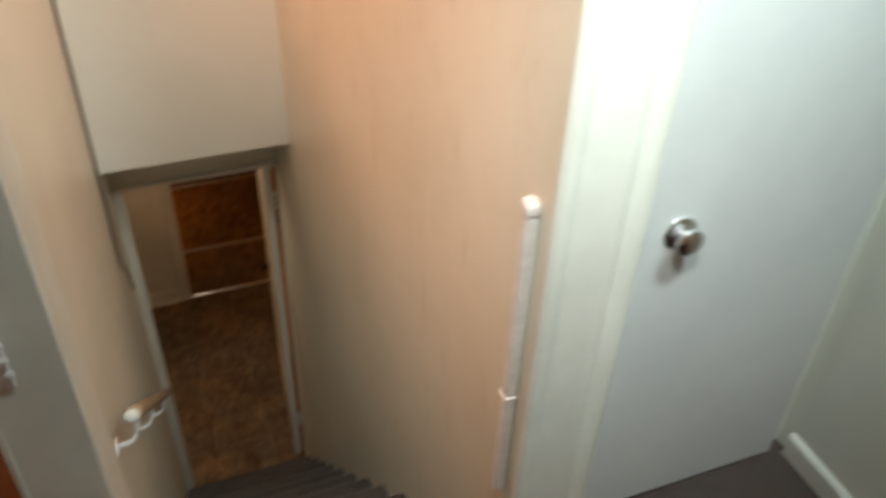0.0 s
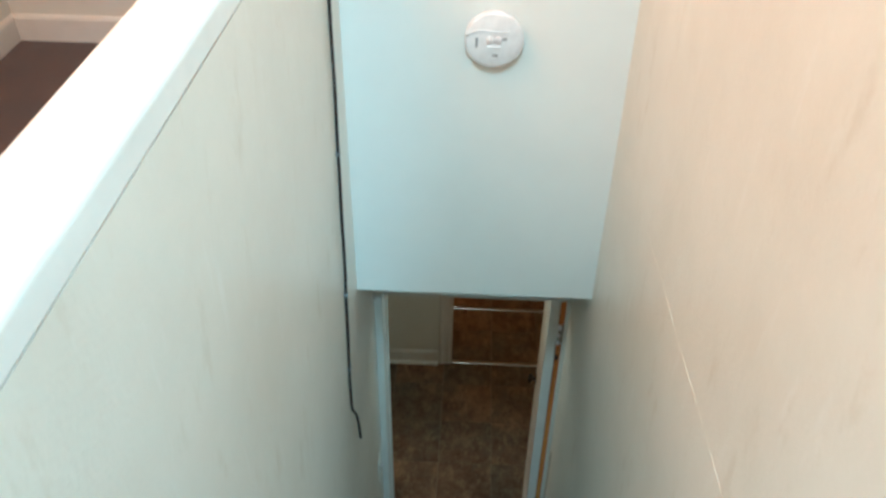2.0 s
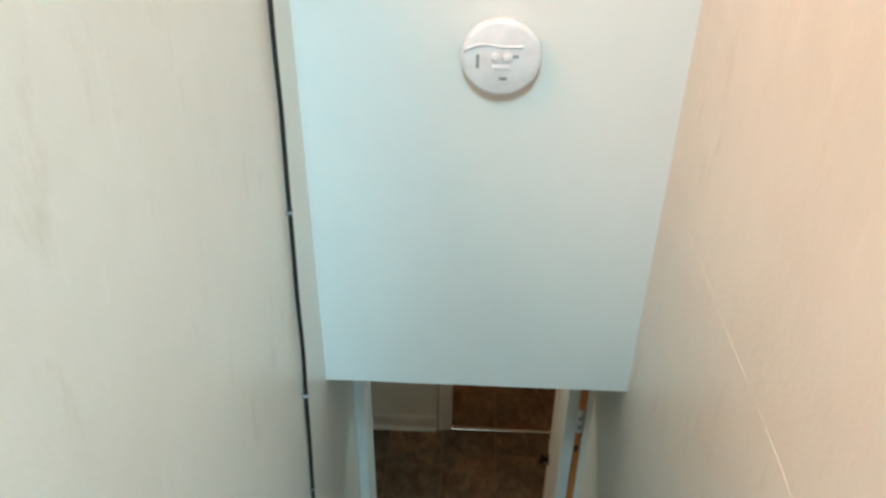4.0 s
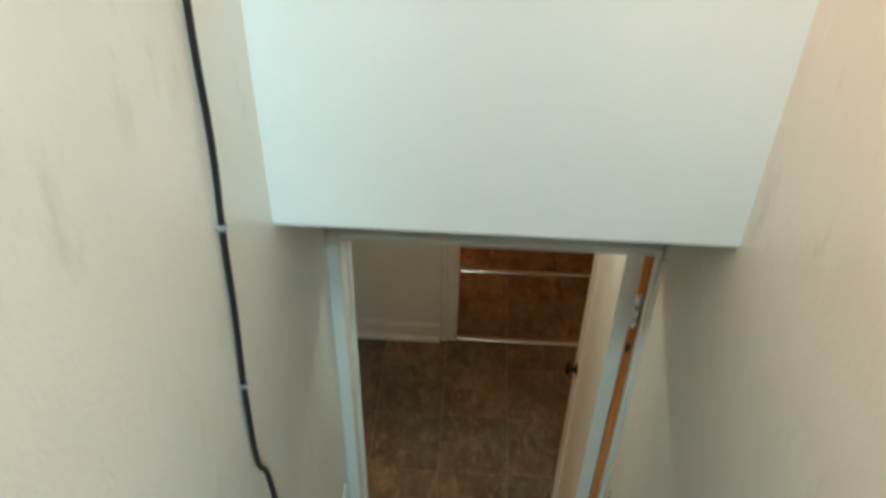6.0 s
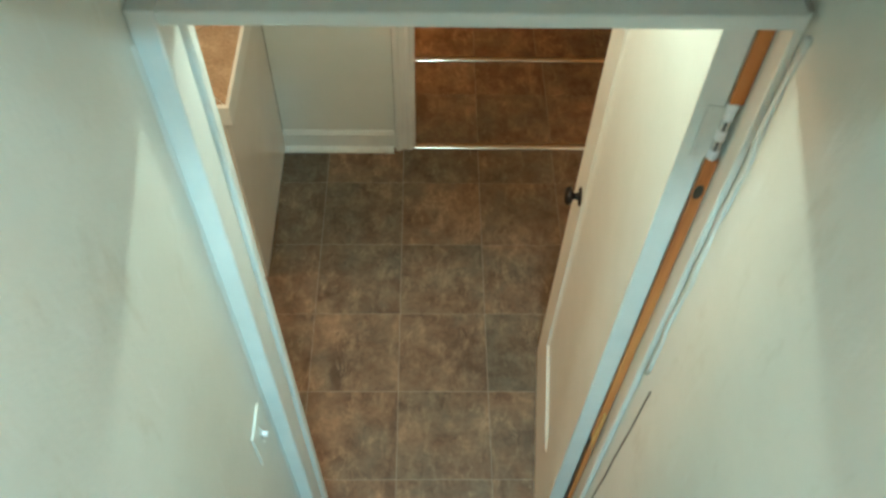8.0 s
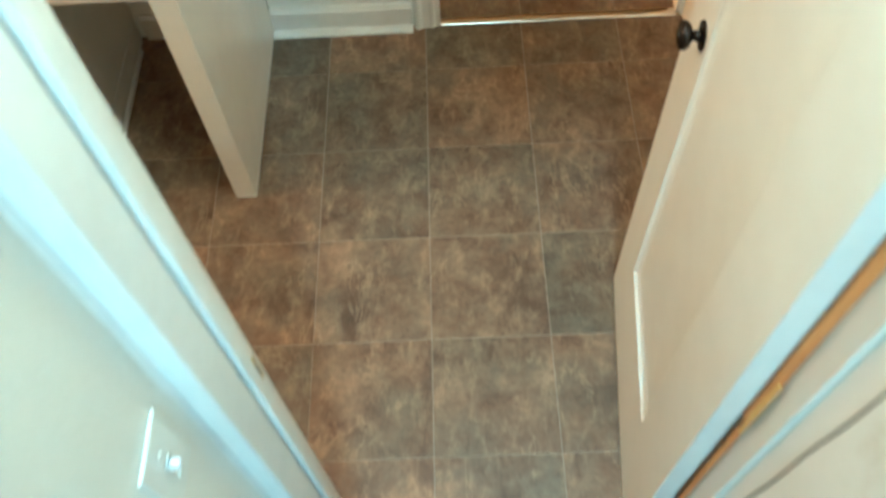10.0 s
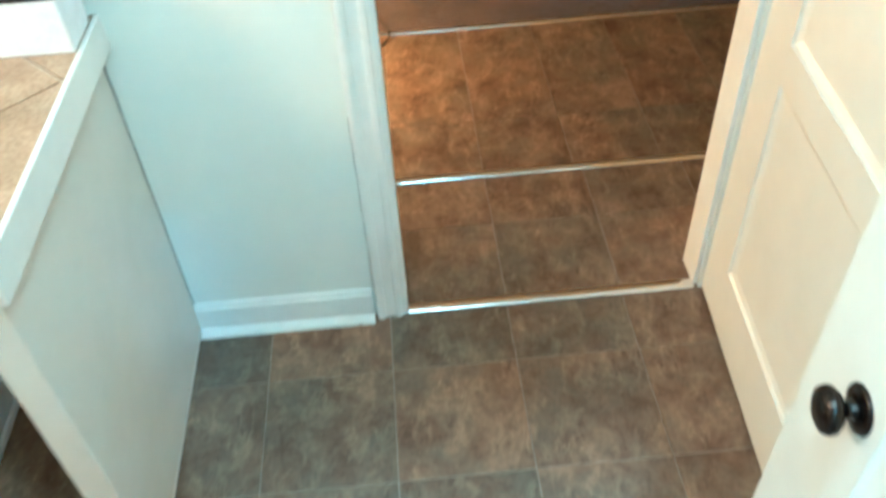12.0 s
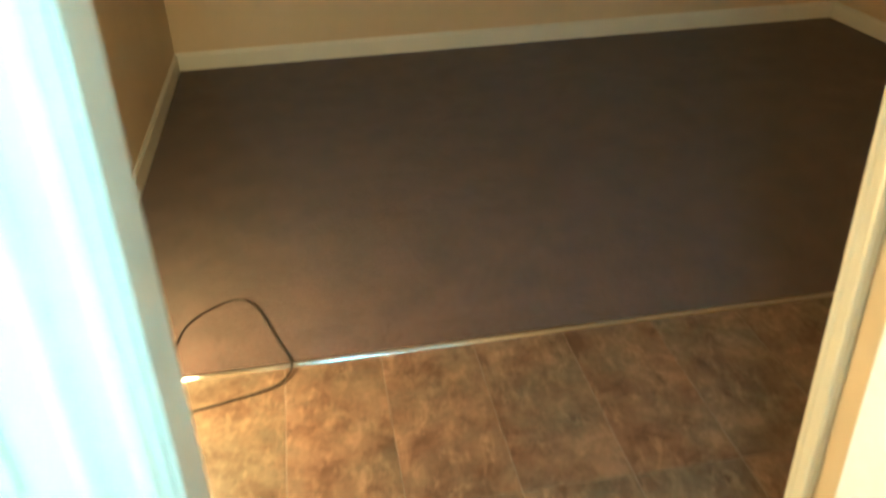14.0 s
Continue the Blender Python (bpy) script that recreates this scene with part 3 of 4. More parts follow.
def wall_cord():
    """A black cord held by small clips, hanging down the wall and ending in a kinked tail."""
    th = empty("wall_cord", "black electric cord clipped down the cream stair wall", "cord", (XL, -1.7, 2.0))
    inv = th.matrix_basis.inverted()
    x = XL + 0.006
    line = [(x, -1.64, 4.98), (x, -1.648, 4.2), (x, -1.652, 3.5), (x, -1.655, 3.34), (x, -1.672, 3.1), (x, -1.690, 2.9), (x, -1.708, 2.62), (x, -1.728, 2.5), (x, -1.745, 2.38), (x, -1.762, 2.22), (x + 0.002, -1.77, 2.125), (x + 0.012, -1.77, 2.1), (x + 0.018, -1.775, 2.06), (x + 0.022, -1.781, 2.01)]
    bm = bmesh.new()
    sag = [p + Vector((0, 0.0028 * math.sin(p.z * 11) + 0.0014 * math.sin(p.z * 27), 0)) for p in smooth_points(line, 14)]
    tube(bm, sag, 0.0042, 8)
    part("cord", bm, BLACK, th, smooth=True).matrix_parent_inverse = inv
    for y, z in ((-1.689, 2.91), (-1.727, 2.51), (-1.757, 2.27), (-1.66, 3.28)):
        bm = bmesh.new()
        box(bm, XL + 0.0003, XL + 0.0112, y - 0.006, y + 0.006, z - 0.0025, z + 0.0025, 0.001)
        part("clip", bm, GREYMARK, th).matrix_parent_inverse = inv
    return th


def smoke_alarm():
    x0, z0 = 0.157, 3.132
    th = empty("smoke_alarm", "round white smoke alarm on the soffit face", "smoke alarm", (x0, YS, z0))
    inv = th.matrix_basis.inverted()
    m = pose(x0, YS, z0, 90, 0, 0)
    bm = bmesh.new()
    lathe(bm, [(0.0, 0.0), (0.062, 0.0), (0.062, 0.007), (0.0, 0.007)], 48, m)
    part("base", bm, GREYMARK, th, "grey mounting plate").matrix_parent_inverse = inv
    bm = bmesh.new()
    lathe(bm, [(0.0, 0.0075), (0.066, 0.0075), (0.068, 0.01), (0.068, 0.02), (0.066, 0.0245), (0.061, 0.027), (0.0, 0.0285)], 56, m)
    cover = part("cover", bm, WHITE, th, smooth=True)
    cover.matrix_parent_inverse = inv
    # a swept ridge over the upper third
    bm = bmesh.new()
    tube(bm, [(x0 - 0.063 + 0.1 * t, YS - 0.0272, z0 + 0.014 + 0.012 * math.sin(2.6 * t) + 0.004 * math.sin(7 * t)) for t in (k / 16 for k in range(17))], 0.0028, 8)
    part("ridge", bm, WHITE, cover, smooth=True)
    for side in (-1, 1):
        bm = bmesh.new()
        lathe(bm, [(0.0, 0.0285), (0.0085, 0.0285), (0.0082, 0.0305), (0.006, 0.032), (0.0, 0.0325)], 20, pose(x0 + 0.0095 * side, YS, z0 + 0.003, 90, 0, 0) @ Matrix.Diagonal((0.95, 1.1, 1, 1)))
        part("test_button", bm, WHITE, cover, smooth=True)
    bm = bmesh.new()
    box(bm, x0 - 0.015, x0 + 0.017, YS - 0.031, YS - 0.027, z0 - 0.018, z0 - 0.01, 0.0018, 3)
    part("lens_bar", bm, WHITE, cover)
    for dx, dz, w, h in ((-0.04, -0.004, 0.005, 0.024), (0.024, 0.006, 0.01, 0.005), (0.004, -0.034, 0.013, 0.006)):
        bm = bmesh.new()
        box(bm, x0 + dx - w / 2, x0 + dx + w / 2, YS - 0.0292, YS - 0.0262, z0 + dz - h / 2, z0 + dz + h / 2, 0.0008)
        part("vent_slot", bm, GREYMARK, cover)
    return th


def switch(place, turn, label, mat=WHITE, lever=WHITE):
    """A single toggle switch; its plate lies in the local x-z plane and faces -y."""
    th = empty("light_switch", label, "light switch", group="light switches")
    bm = bmesh.new()
    box(bm, -0.035, 0.035, -0.0048, -0.0005, -0.0575, 0.0575, 0.0032, 4)
    plate = part("plate", bm, mat, th)
    bm = bmesh.new()
    box(bm, -0.006, 0.006, -0.0075, -0.0062, -0.013, 0.013, 0.0004)
    part("slot", bm, SLOT, plate)
    bm = bmesh.new()
    box(bm, -0.0045, 0.0045, -0.018, -0.0076, 0.0, 0.009, 0.002)
    part("toggle", bm, lever, plate)
    for z in (-0.03, 0.03):
        bm = bmesh.new()
        lathe(bm, [(0.0, 0.0), (0.0032, 0.0), (0.0026, 0.0012), (0.0, 0.0014)], 10, pose(0, -0.0061, z, 90, 0, 0))
        part("screw", bm, mat, plate)
    th.matrix_basis = pose(*place, 0, 0, turn)
    return th


gate_latch()
gate_housing()
handrail()
wall_cord()
smoke_alarm()
switch((XL, -1.262, 1.2), 90, "ivory toggle switch on the cream stair wall beside the door", DOOR)
switch((-0.208, YF, 1.047), 0, "white toggle switch on the pale mint wall", PALE, SLOT)
switch((-0.119, YF, 1.047), 0, "white toggle switch on the pale mint wall", PALE, SLOT)


# ---- doors of the lower room ----
def panel_leaf(th, length, height, t, panels, inset, mat):
    """A leaf along +y from the hinge, its face at x = 0 and back at x = t, with sunk bevelled panels (y0, y1, z0, z1)."""
    ys = sorted({0.0, length, *[p for q in panels for p in q[:2]]})
    zs = sorted({0.012, height, *[p for q in panels for p in q[2:]]})
    bm = bmesh.new()
    for y0, y1 in zip(ys, ys[1:]):
        for z0, z1 in zip(zs, zs[1:]):
            if not any(p[0] <= y0 and y1 <= p[1] and p[2] <= z0 and z1 <= p[3] for p in panels):
                box(bm, 0, t, y0, y1, z0, z1)
    bmesh.ops.remove_doubles(bm, verts=bm.verts, dist=1e-5)
    bm.verts.index_update()
    seen = {}
    for f in bm.faces:
        seen.setdefault(tuple(sorted(v.index for v in f.verts)), []).append(f)
    bmesh.ops.delete(bm, geom=[f for fs in seen.values() if len(fs) > 1 for f in fs], context="FACES_ONLY")
    part("leaf", bm, mat, th)
    for y0, y1, z0, z1 in panels:
        bm = bmesh.new()
        m = 0.022
        outer = [(y0, z0), (y1, z0), (y1, z1), (y0, z1)]
        inner = [(y0 + m, z0 + m), (y1 - m, z0 + m), (y1 - m, z1 - m), (y0 + m, z1 - m)]
        for x0, x1, flip in ((0.0015, inset, 1), (t - 0.0015, t - inset, -1)):
            a = [bm.verts.new((x0, *p)) for p in outer]
            a2 = [bm.verts.new((x0 + flip * 0.004, p[0] + (m * 0.25 if p[0] == y0 else -m * 0.25), p[1] + (m * 0.25 if p[1] == z0 else -m * 0.25))) for p in outer]
            b = [bm.verts.new((x1, *p)) for p in inner]
            for r0, r1 in ((a, a2), (a2, b)):
                for k in range(4):
                    bm.faces.new((r0[k], r0[(k + 1) % 4], r1[(k + 1) % 4], r1[k]))
            bm.faces.new(b)
        part("panel", bm, mat, th)


def knob_parts(th, y, z, x, side, mat):
    bm = bmesh.new()
    lathe(bm, [(0.0, 0.0), (0.028, 0.0), (0.029, 0.003), (0.027, 0.007), (0.016, 0.009), (0.0, 0.0095)], 32, pose(x, y, z, 0, 90 * side, 0) @ Matrix.Diagonal((0.86, 0.86, 0.6, 1)))
    rose = part("rose", bm, mat, th, "dark bronze rose", True)
    bm = bmesh.new()
    lathe(bm, [(0.0, 0.0096), (0.014, 0.0096), (0.0105, 0.014), (0.0095, 0.026), (0.012, 0.031), (0.021, 0.035), (0.0265, 0.043), (0.0275, 0.051), (0.0245, 0.06), (0.016, 0.0655), (0.0, 0.067)], 32, pose(x, y, z, 0, 90 * side, 0) @ Matrix.Diagonal((0.86, 0.86, 0.6, 1)))
    part("knob", bm, mat, th, "oil-rubbed bronze knob", True)


def hinge_parts(th, z, x, y):
    bm = bmesh.new()
    box(bm, x - 0.012, x + 0.012, y - 0.0022, y - 0.0004, z - 0.045, z + 0.045, 0.0006)
    h = part("hinge", bm, CHIPPED, th, "paint-splashed white hinge")
    for k in range(5):
        bm = bmesh.new()
        lathe(bm, [(0.0, 0.0), (0.0062, 0.0), (0.0066, 0.001), (0.0066, 0.0158), (0.0062, 0.0168), (0.0, 0.0168)], 12, pose(x + 0.016, y - 0.004, z - 0.044 + 0.0178 * k))
        part("knuckle", bm, WHITE if k % 2 == 0 else METAL, h)
    bm = bmesh.new()
    lathe(bm, [(0.0, 0.0), (0.0075, 0.0), (0.0085, 0.004), (0.006, 0.008), (0.0, 0.009)], 12, pose(x + 0.016, y - 0.004, z + 0.046))
    part("pin", bm, WHITE, h)


stair_door = empty("stair_door", "cream painted panel door with a bronze knob, open into the room", "door")
panel_leaf(stair_door, 0.655, 2.02, 0.035, [(0.165, 0.515, 0.305, 1.80)], 0.009, DOOR)
bm = bmesh.new()
box(bm, 0.0004, 0.0346, -0.0012, -0.0002, 0.0125, 2.0195)
part("hinge_edge", bm, TRIM, stair_door, "white painted edge of the door")
knob_parts(stair_door, 0.555, 0.993, 0.0, -1, BRONZE)
knob_parts(stair_door, 0.555, 0.993, 0.035, 1, BRONZE)
for z in (0.32, 1.82):
    hinge_parts(stair_door, z, 0.0265, -0.0013)
stair_door.matrix_basis = pose(0.421, -1.112, 0, 0, 0, -5.3)

room_door = empty("passage_door", "cream painted two-panel door standing wide open beside the doorway", "door")
panel_leaf(room_door, 0.755, 2.02, 0.035, [(0.13, 0.62, 0.195, 0.715), (0.13, 0.62, 0.80, 1.86)], 0.009, DOOR)
for z in (1.8,):
    bm = bmesh.new()
    lathe(bm, [(0.0, 0.0), (0.0065, 0.0), (0.007, 0.001), (0.007, 0.088), (0.0065, 0.089), (0.0, 0.089)], 12, pose(0.0, -0.008, z))
    part("hinge", bm, BRASS, room_door)
room_door.matrix_basis = pose(0.818, 0.478, 0, 0, 0, 176) @ Matrix.Diagonal((-1, 1, 1, 1))

# ---- doorway of the far wall ----
CASING = [(0.0, 0.0), (0.075, 0.0), (0.075, 0.014), (0.07, 0.02), (0.062, 0.0215), (0.054, 0.018), (0.05, 0.0145), (0.028, 0.012), (0.022, 0.0155), (0.014, 0.0155), (0.009, 0.01), (0.0, 0.008)]
moulding("door_frame_far_left", CASING, (0.042, YF - 0.0008, 0), (0, 0, 1), (-1, 0, 0), (0, -1, 0), DH + 0.08, TRIM, "white moulded casing of the passage doorway, paint worn", "door frame")
moulding("door_frame_far_right", CASING, (0.812, YF - 0.0008, 0), (0, 0, 1), (1, 0, 0), (0, -1, 0), DH + 0.08, DOOR, "cream moulded casing of the passage doorway", "door frame")
moulding("door_frame_far_head", CASING, (0.036, YF - 0.0008, DH + 0.0805), (1, 0, 0), (0, 0, 1), (0, -1, 0), 0.776, TRIM, "white moulded casing over the passage doorway", "door frame")
bm = bmesh.new()
box(bm, 0.0345, 0.048, YF - 0.0006, YB - 0.0005, 0, DH, 0.002)
box(bm, 0.8015, 0.8145, YF + 0.002, YB - 0.0005, 0, DH, 0.002)
box(bm, 0.0345, 0.8145, YF + 0.002, YB - 0.0005, DH + 0.0005, DH + 0.0195, 0.002)
tagged(finish("door_frame_far_lining", bm, TRIM), "white painted lining of the passage doorway", "door frame", kind="structure")
moulding("door_frame_passage_end", CASING, (1.0595, 0.9995, 0), (0, 0, 1), (0, -0.9, 0), (-0.9, 0, 0), DH, DOOR, "cream moulded casing at the passage end", "door frame")

# baseboards and shoe moulding
SHOE = [(0.0, 0.0), (0.013, 0.0), (0.0125, 0.006), (0.009, 0.011), (0.004, 0.014), (0.0, 0.015)]
BOARD = [(0.0, 0.0), (0.013, 0.0), (0.013, 0.075), (0.0125, 0.084), (0.008, 0.09), (0.006, 0.098), (0.0, 0.1)]
moulding("baseboard_far", BOARD, (-0.487, YF - 0.0006, 0), (1, 0, 0), (0, -1, 0), (0, 0, 1), 0.4475, TRIM, "white painted baseboard, scuffed, under the mint wall", "baseboard")
moulding("baseboard_far_shoe", SHOE, (-0.487, YF - 0.0142, 0), (1, 0, 0), (0, -1.7, 0), (0, 0, 1.15), 0.4475, CHIPPED, "white quarter-round shoe moulding, paint chipped", "baseboard")
moulding("baseboard_far_inner", BOARD, (-0.9, YF - 0.0006, 0), (1, 0, 0), (0, -1, 0), (0, 0, 1), 0.34, CABINET, "ivory baseboard in the knee space", "baseboard")
moulding("baseboard_side_back", BOARD, (XC, YC - 0.0006, 0.0), (1, 0, 0), (0, -1.1, 0), (0, 0, 1.1), 4.11, DOOR, "cream painted baseboard on the carpet", "baseboard")
moulding("baseboard_side_left", BOARD, (XC + 0.0006, 0.71, 0.0), (0, 1, 0), (1.1, 0, 0), (0, 0, 1.1), YC - 0.73, DOOR, "cream painted baseboard on the carpet", "baseboard")
moulding("baseboard_side_right", BOARD, (3.5494, 1.01, 0.0), (0, 1, 0), (-1.1, 0, 0), (0, 0, 1.1), YC - 1.03, DOOR, "cream painted baseboard on the carpet", "baseboard")

# dark crack lines where the casing and the desk end meet the mint wall
for name, x, z0, z1 in (("trim_casing_crack", -0.0338, 0.1, 0.62), ("trim_desk_crack", -0.4876, 0.03, 0.82)):
    bm = bmesh.new()
    tube(bm, [(x + 0.0004 * math.sin(k * 1.9), YF - 0.0014, z0 + (z1 - z0) * k / 16) for k in range(17)], 0.0013, 5)
    tagged(finish(name, bm, CRACK), "thin dark crack line down the mint wall", "trim", kind="structure")


# metal floor strips
def strip(x0, x1, y, width, mat, label, name):
    th = empty(name, label, "floor strip", (x0, y, 0), group="floor strips")
    inv = th.matrix_basis.inverted()
    w = width / 2
    prof = [(-w, 0.0), (w, 0.0), (w, 0.0008), *[(w * math.cos(a), 0.0008 + 0.0085 * math.sin(a)) for a in (math.pi * k / 32 for k in range(1, 32))], (-w, 0.0008)]
    bm = bmesh.new()
    sweep(bm, prof, (x0, y, 0.0005), (1, 0, 0), (0, 1, 0), (0, 0, 1), x1 - x0)
    part("bar", bm, mat, th).matrix_parent_inverse = inv
    n = max(3, int((x1 - x0) / 0.2))
    for k in range(n):
        bm = bmesh.new()
        lathe(bm, [(0.0, 0.0), (0.0036, 0.0), (0.003, 0.0009), (0.0, 0.0011)], 10, pose(x0 + (k + 0.5) * (x1 - x0) / n, y, 0.0097))
        part("screw", bm, METAL, th).matrix_parent_inverse = inv
    return th


strip(0.0485, 0.801, 0.5, 0.034, METAL, "brushed aluminium threshold strip in the doorway", "threshold_strip")
strip(-0.079, 1.036, 1.026, 0.03, METAL, "brushed aluminium threshold strip across the passage end", "threshold_strip")
strip(XC + 0.016, 3.534, 1.917, 0.022, METAL, "narrow aluminium strip between vinyl and carpet", "carpet_strip")

# carpet of the side room
bm = bmesh.new()
box(bm, XC + 0.016, 3.534, 1.928, YC - 0.016, -0.001, 0.007)
tagged(finish("carpet", bm, CARPET), "dark brown cut-pile carpet, wall to wall", "carpet", kind="structure")


# ---- vanity desk ----
def vanity():
    side = empty("desk_end", "ivory painted desk end panel, chipped at the foot", "desk end", (-0.518, 0.15, 0))
    inv = side.matrix_basis.inverted()
    bm = bmesh.new()
    box(bm, -0.5475, -0.4885, -0.15, YF - 0.0008, 0.022, 0.826, 0.0025)
    part("panel", bm, CABINET, side).matrix_parent_inverse = inv
    bm = bmesh.new()
    box(bm, -0.5475, -0.4895, -0.149, YF - 0.0008, 0.0, 0.0215, 0.003)
    part("foot", bm, CHIPPED, side, "bare chipped foot").matrix_parent_inverse = inv
    apron = empty("desk_apron", "ivory painted apron rail over the knee space", "apron", (-0.7, -0.14, 0.76))
    inv = apron.matrix_basis.inverted()
    bm = bmesh.new()
    box(bm, -0.9195, -0.548, -0.15, -0.128, 0.742, 0.826, 0.002)
    part("rail", bm, CABINET, apron).matrix_parent_inverse = inv

    unit = empty("drawer_cabinet", "ivory painted drawer cabinet with plain overlay fronts", "cabinet", (-1.26, 0.15, 0))
    inv = unit.matrix_basis.inverted()
    bm = bmesh.new()
    box(bm, -1.6, -0.92, -0.142, YF - 0.0008, 0.09, 0.826, 0.002)
    part("body", bm, CABINET, unit).matrix_parent_inverse = inv
    bm = bmesh.new()
    box(bm, -1.6, -0.917, -0.082, YF - 0.0145, 0.0, 0.0895, 0.002)
    part("plinth", bm, CABINET, unit).matrix_parent_inverse = inv
    bm = bmesh.new()
    box(bm, -0.9165, -0.906, -0.085, 0.43, 0.0, 0.02, 0.004, 3)
    part("shoe", bm, TRIM, unit, "white shoe strip").matrix_parent_inverse = inv
    for z0, z1 in ((0.095, 0.262), (0.272, 0.438), (0.448, 0.625), (0.635, 0.785)):
        for x0, x1 in ((-1.585, -1.275), (-1.262, -0.945)):
            bm = bmesh.new()
            box(bm, x0, x1, -0.162, -0.1425, z0, z1, 0.005, 3)
            part("drawer_front", bm, CABINET, unit).matrix_parent_inverse = inv

    top = empty("desk_counter", "tan tiled counter with a white painted edge", "counter", (-1.0, 0.15, 0.85))
    inv = top.matrix_basis.inverted()
    bm = bmesh.new()
    box(bm, -1.6, -0.472, -0.158, YF - 0.0008, 0.8265, 0.892)
    part("bed", bm, PALEGROUT, top, "pale grout bed").matrix_parent_inverse = inv
    bm = bmesh.new()
    box(bm, -1.6, -0.460, -0.172, -0.1585, 0.8268, 0.899, 0.003, 2)
    part("front_edge", bm, TRIM, top, "white painted front edge").matrix_parent_inverse = inv
    bm = bmesh.new()
    box(bm, -0.4715, -0.460, -0.158, YF - 0.0008, 0.8268, 0.899, 0.003, 2)
    part("side_edge", bm, TRIM, top, "white painted side edge").matrix_parent_inverse = inv
    size, gap = 0.305, 0.006
    rot = pose(-0.474, -0.158, 0, 0, 0, 45)
    for i in range(-6, 7):
        for j in range(-6, 7):
            bm = bmesh.new()
            h = size / 2 - gap / 2
            c = rot @ Vector(((i + 0.5) * size, (j + 0.5) * size, 0))
            vs = [bm.verts.new(rot @ Vector(((i + 0.5) * size + a * h, (j + 0.5) * size + b * h, 0))) for a, b in ((-1, -1), (1, -1), (1, 1), (-1, 1))]
            bm.faces.new(vs)
            for co, no in (((-0.4725, 0, 0), (1, 0, 0)), ((-1.599, 0, 0), (-1, 0, 0)), ((0, -0.158, 0), (0, -1, 0)), ((0, YF - 0.002, 0), (0, 1, 0))):
                bmesh.ops.bisect_plane(bm, geom=bm.verts[:] + bm.edges[:] + bm.faces[:], plane_co=co, plane_no=no, clear_outer=True, dist=1e-6)
            if not bm.faces or sum(f.calc_area() for f in bm.faces) < 2e-4:
                bm.free()
                continue
            ext = bmesh.ops.extrude_face_region(bm, geom=bm.faces[:])
            bmesh.ops.translate(bm, vec=(0, 0, 0.0048), verts=[v for v in ext["geom"] if isinstance(v, bmesh.types.BMVert)])
            bmesh.ops.translate(bm, vec=(0, 0, 0.8922), verts=bm.verts)
            part("tile", bm, TILE, top).matrix_parent_inverse = inv


vanity()


def white_box():
    th = empty("storage_box", "small white box with a black-edged lid on the counter", "box", (-0.53, 0.4, 0.92))
    inv = th.matrix_basis.inverted()
    bm = bmesh.new()
    box(bm, -0.65, -0.472, 0.36, 0.47, 0.8975, 0.998, 0.003)
    part("body", bm, WHITE, th).matrix_parent_inverse = inv
    bm = bmesh.new()
    box(bm, -0.652, -0.470, 0.357, 0.472, 0.9985, 1.006, 0.001)
    part("band", bm, BLACK, th, "black lid band").matrix_parent_inverse = inv
    bm = bmesh.new()
    box(bm, -0.652, -0.470, 0.358, 0.472, 1.0065, 1.03, 0.003)
    part("lid", bm, WHITE, th).matrix_parent_inverse = inv


white_box()


def picture():
    th = empty("picture_frame", "black-brown picture frame with a blank white mat", "picture frame", (-0.45, YF, 1.1))
    inv = th.matrix_basis.inverted()
    x0, x1, z0, z1, w = -0.89, -0.288, 1.07, 1.55, 0.043
    for a, b, c, d in ((x0, x1, z0, z0 + w), (x0, x1, z1 - w, z1), (x0, x0 + w, z0 + w + 0.0005, z1 - w - 0.0005), (x1 - w, x1, z0 + w + 0.0005, z1 - w - 0.0005)):
        bm = bmesh.new()
        box(bm, a, b, YF - 0.024, YF - 0.001, c, d, 0.004, 3)
        part("rail", bm, DARKWOOD, th).matrix_parent_inverse = inv
    bm = bmesh.new()
    box(bm, x0 + w - 0.001, x1 - w + 0.001, YF - 0.01, YF - 0.002, z0 + w - 0.001, z1 - w + 0.001)
    part("mat", bm, PAPER, th, "blank white mat").matrix_parent_inverse = inv


picture()

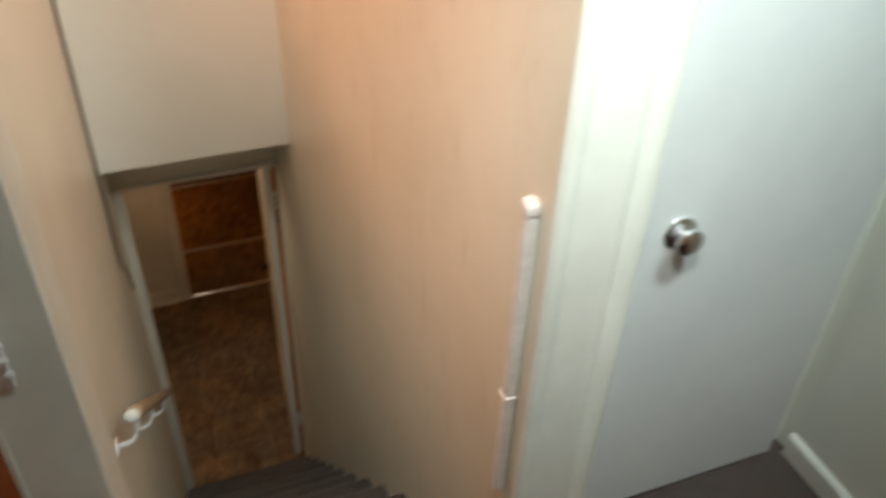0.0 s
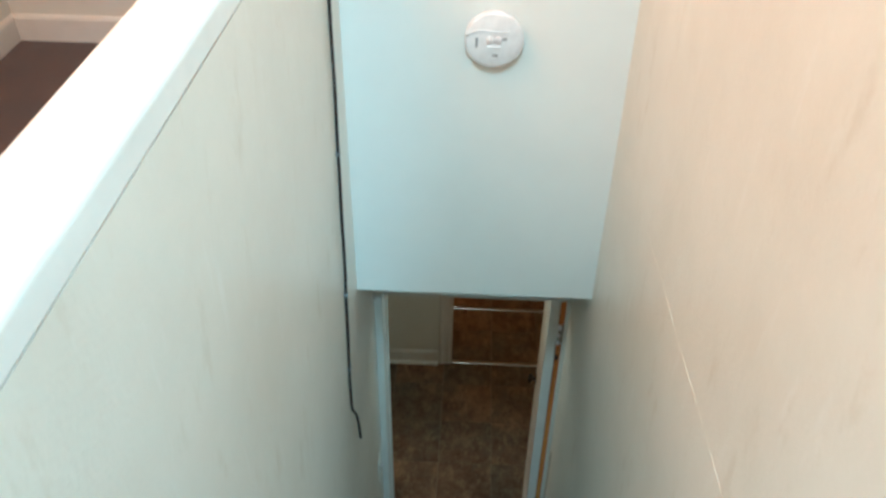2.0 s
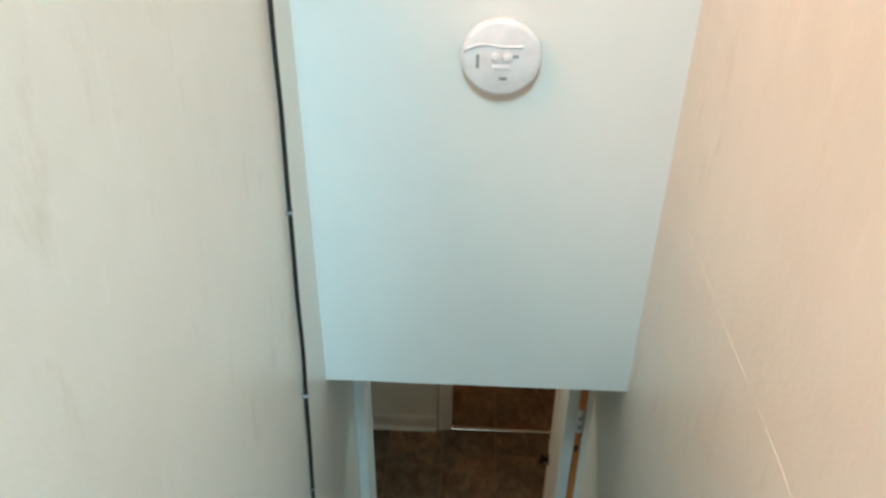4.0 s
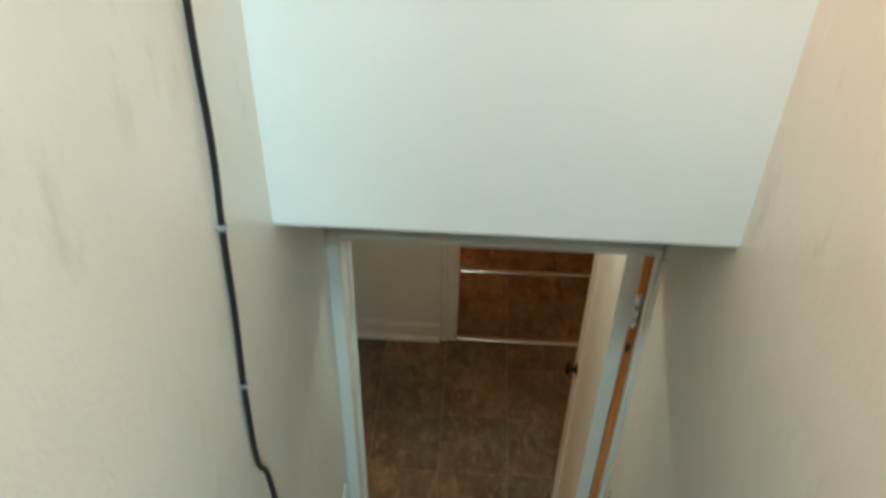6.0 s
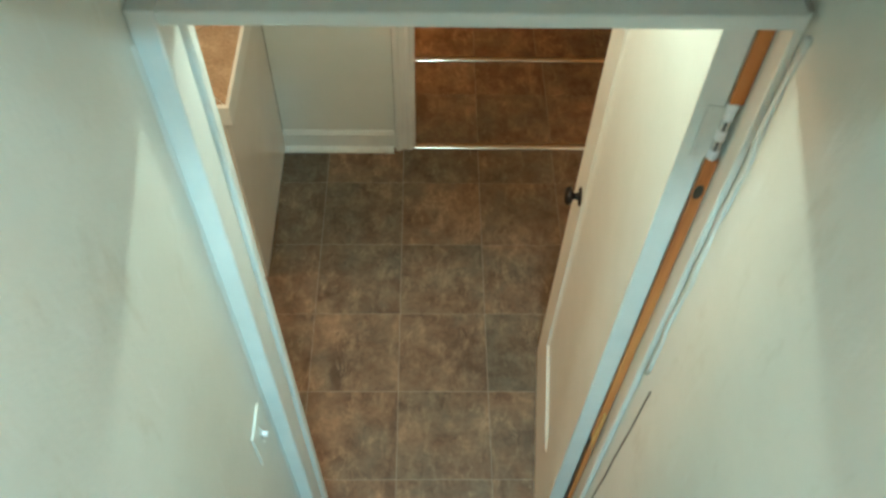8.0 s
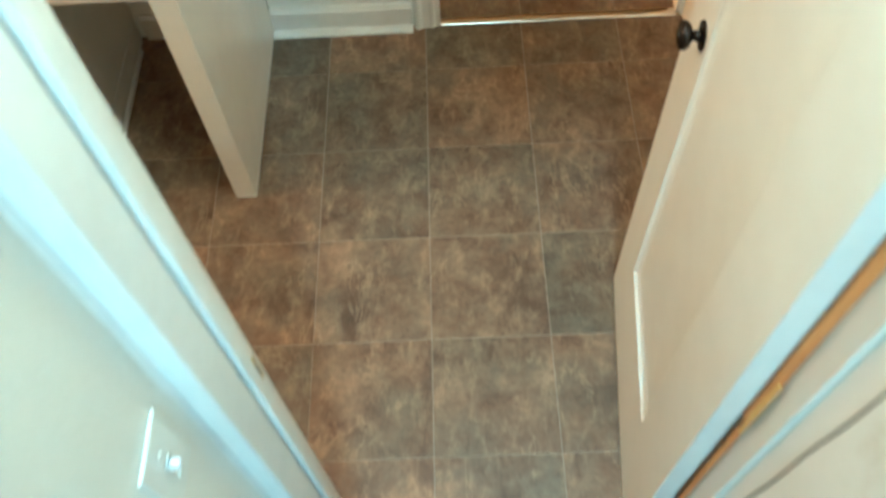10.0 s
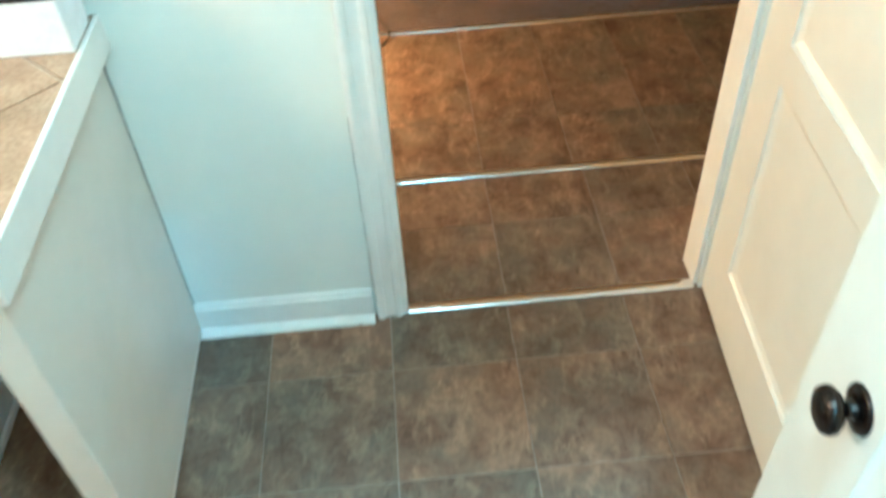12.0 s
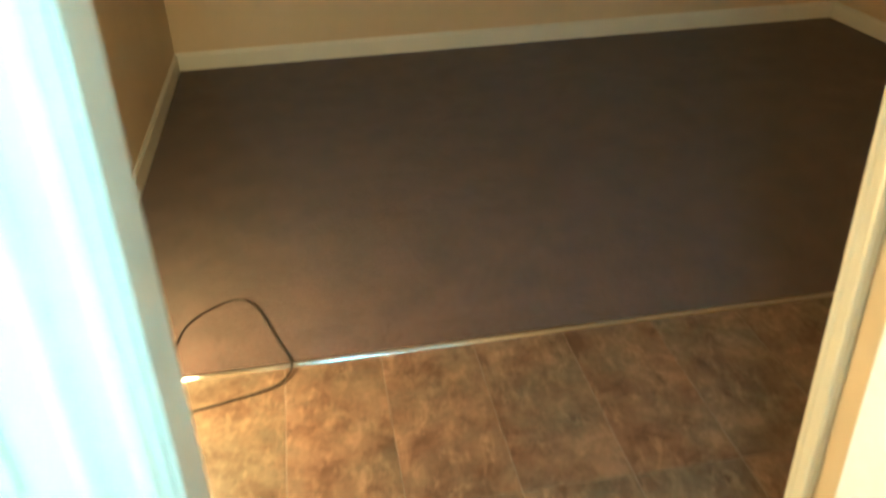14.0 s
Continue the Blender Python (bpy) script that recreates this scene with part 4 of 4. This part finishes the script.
# cord on the floor of the side room
bm = bmesh.new()
tube(bm, smooth_points([(-0.47, 1.70, 0.004), (-0.36, 1.735, 0.004), (-0.232, 1.764, 0.004), (-0.134, 1.786, 0.004), (-0.01, 1.821, 0.005), (0.038, 1.865, 0.008), (0.047, 1.925, 0.0125), (0.006, 2.049, 0.011), (-0.058, 2.234, 0.011), (-0.123, 2.292, 0.011), (-0.211, 2.252, 0.011), (-0.276, 2.171, 0.011), (-0.305, 2.05, 0.011), (-0.34, 1.935, 0.0125), (-0.43, 1.85, 0.006)], 8), 0.0034, 8)
tagged(finish("floor_cord", bm, BLACK, True), "thin dark lamp cord looped over carpet and vinyl", "cord")

# ---- vinyl tiles ----
def tile_mesh(w, d, bevel=0.0009):
    bm = bmesh.new()
    x, y = w / 2, d / 2
    lo = [bm.verts.new(p) for p in ((-x, -y, -0.0014), (x, -y, -0.0014), (x, y, -0.0014), (-x, y, -0.0014))]
    hi = [bm.verts.new(p) for p in ((-x + bevel, -y + bevel, 0), (x - bevel, -y + bevel, 0), (x - bevel, y - bevel, 0), (-x + bevel, y - bevel, 0))]
    for k in range(4):
        bm.faces.new((lo[k], lo[(k + 1) % 4], hi[(k + 1) % 4], hi[k]))
    bm.faces.new(hi)
    me = bpy.data.meshes.new("tile")
    bm.to_mesh(me)
    bm.free()
    me.materials.append(VINYL)
    return me


floor = bpy.data.objects["floor_lower"]
meshes = {}


def lay(xs, ys):
    for x0, x1 in zip(xs, xs[1:]):
        for y0, y1 in zip(ys, ys[1:]):
            w, d = round(x1 - x0 - 0.0017, 4), round(y1 - y0 - 0.0017, 4)
            if w < 0.02 or d < 0.02:
                continue
            if (w, d) not in meshes:
                meshes[w, d] = tile_mesh(w, d)
            ob = new("tile", meshes[w, d])
            ob.parent = floor
            ob.location = ((x0 + x1) / 2, (y0 + y1) / 2, 0)


S = 0.305
grid = lambda a, b, o, s: [a, *[o + s * k for k in range(-40, 40) if a + 0.012 < o + s * k < b - 0.012], b]
lay(grid(-3.0, 0.9, 0.0, S), grid(-1.298, 0.495, 0.0, S))
lay(grid(-0.08, 1.06, 0.003, S), grid(YF + 0.003, 1.024, 0.805, S))
rows_y = [1.028, 1.31, 1.915]
for n, (y0, y1) in enumerate(zip(rows_y, rows_y[1:])):
    lay(grid(XC + 0.016, 3.534, 0.028, 0.281), [y0, y1])
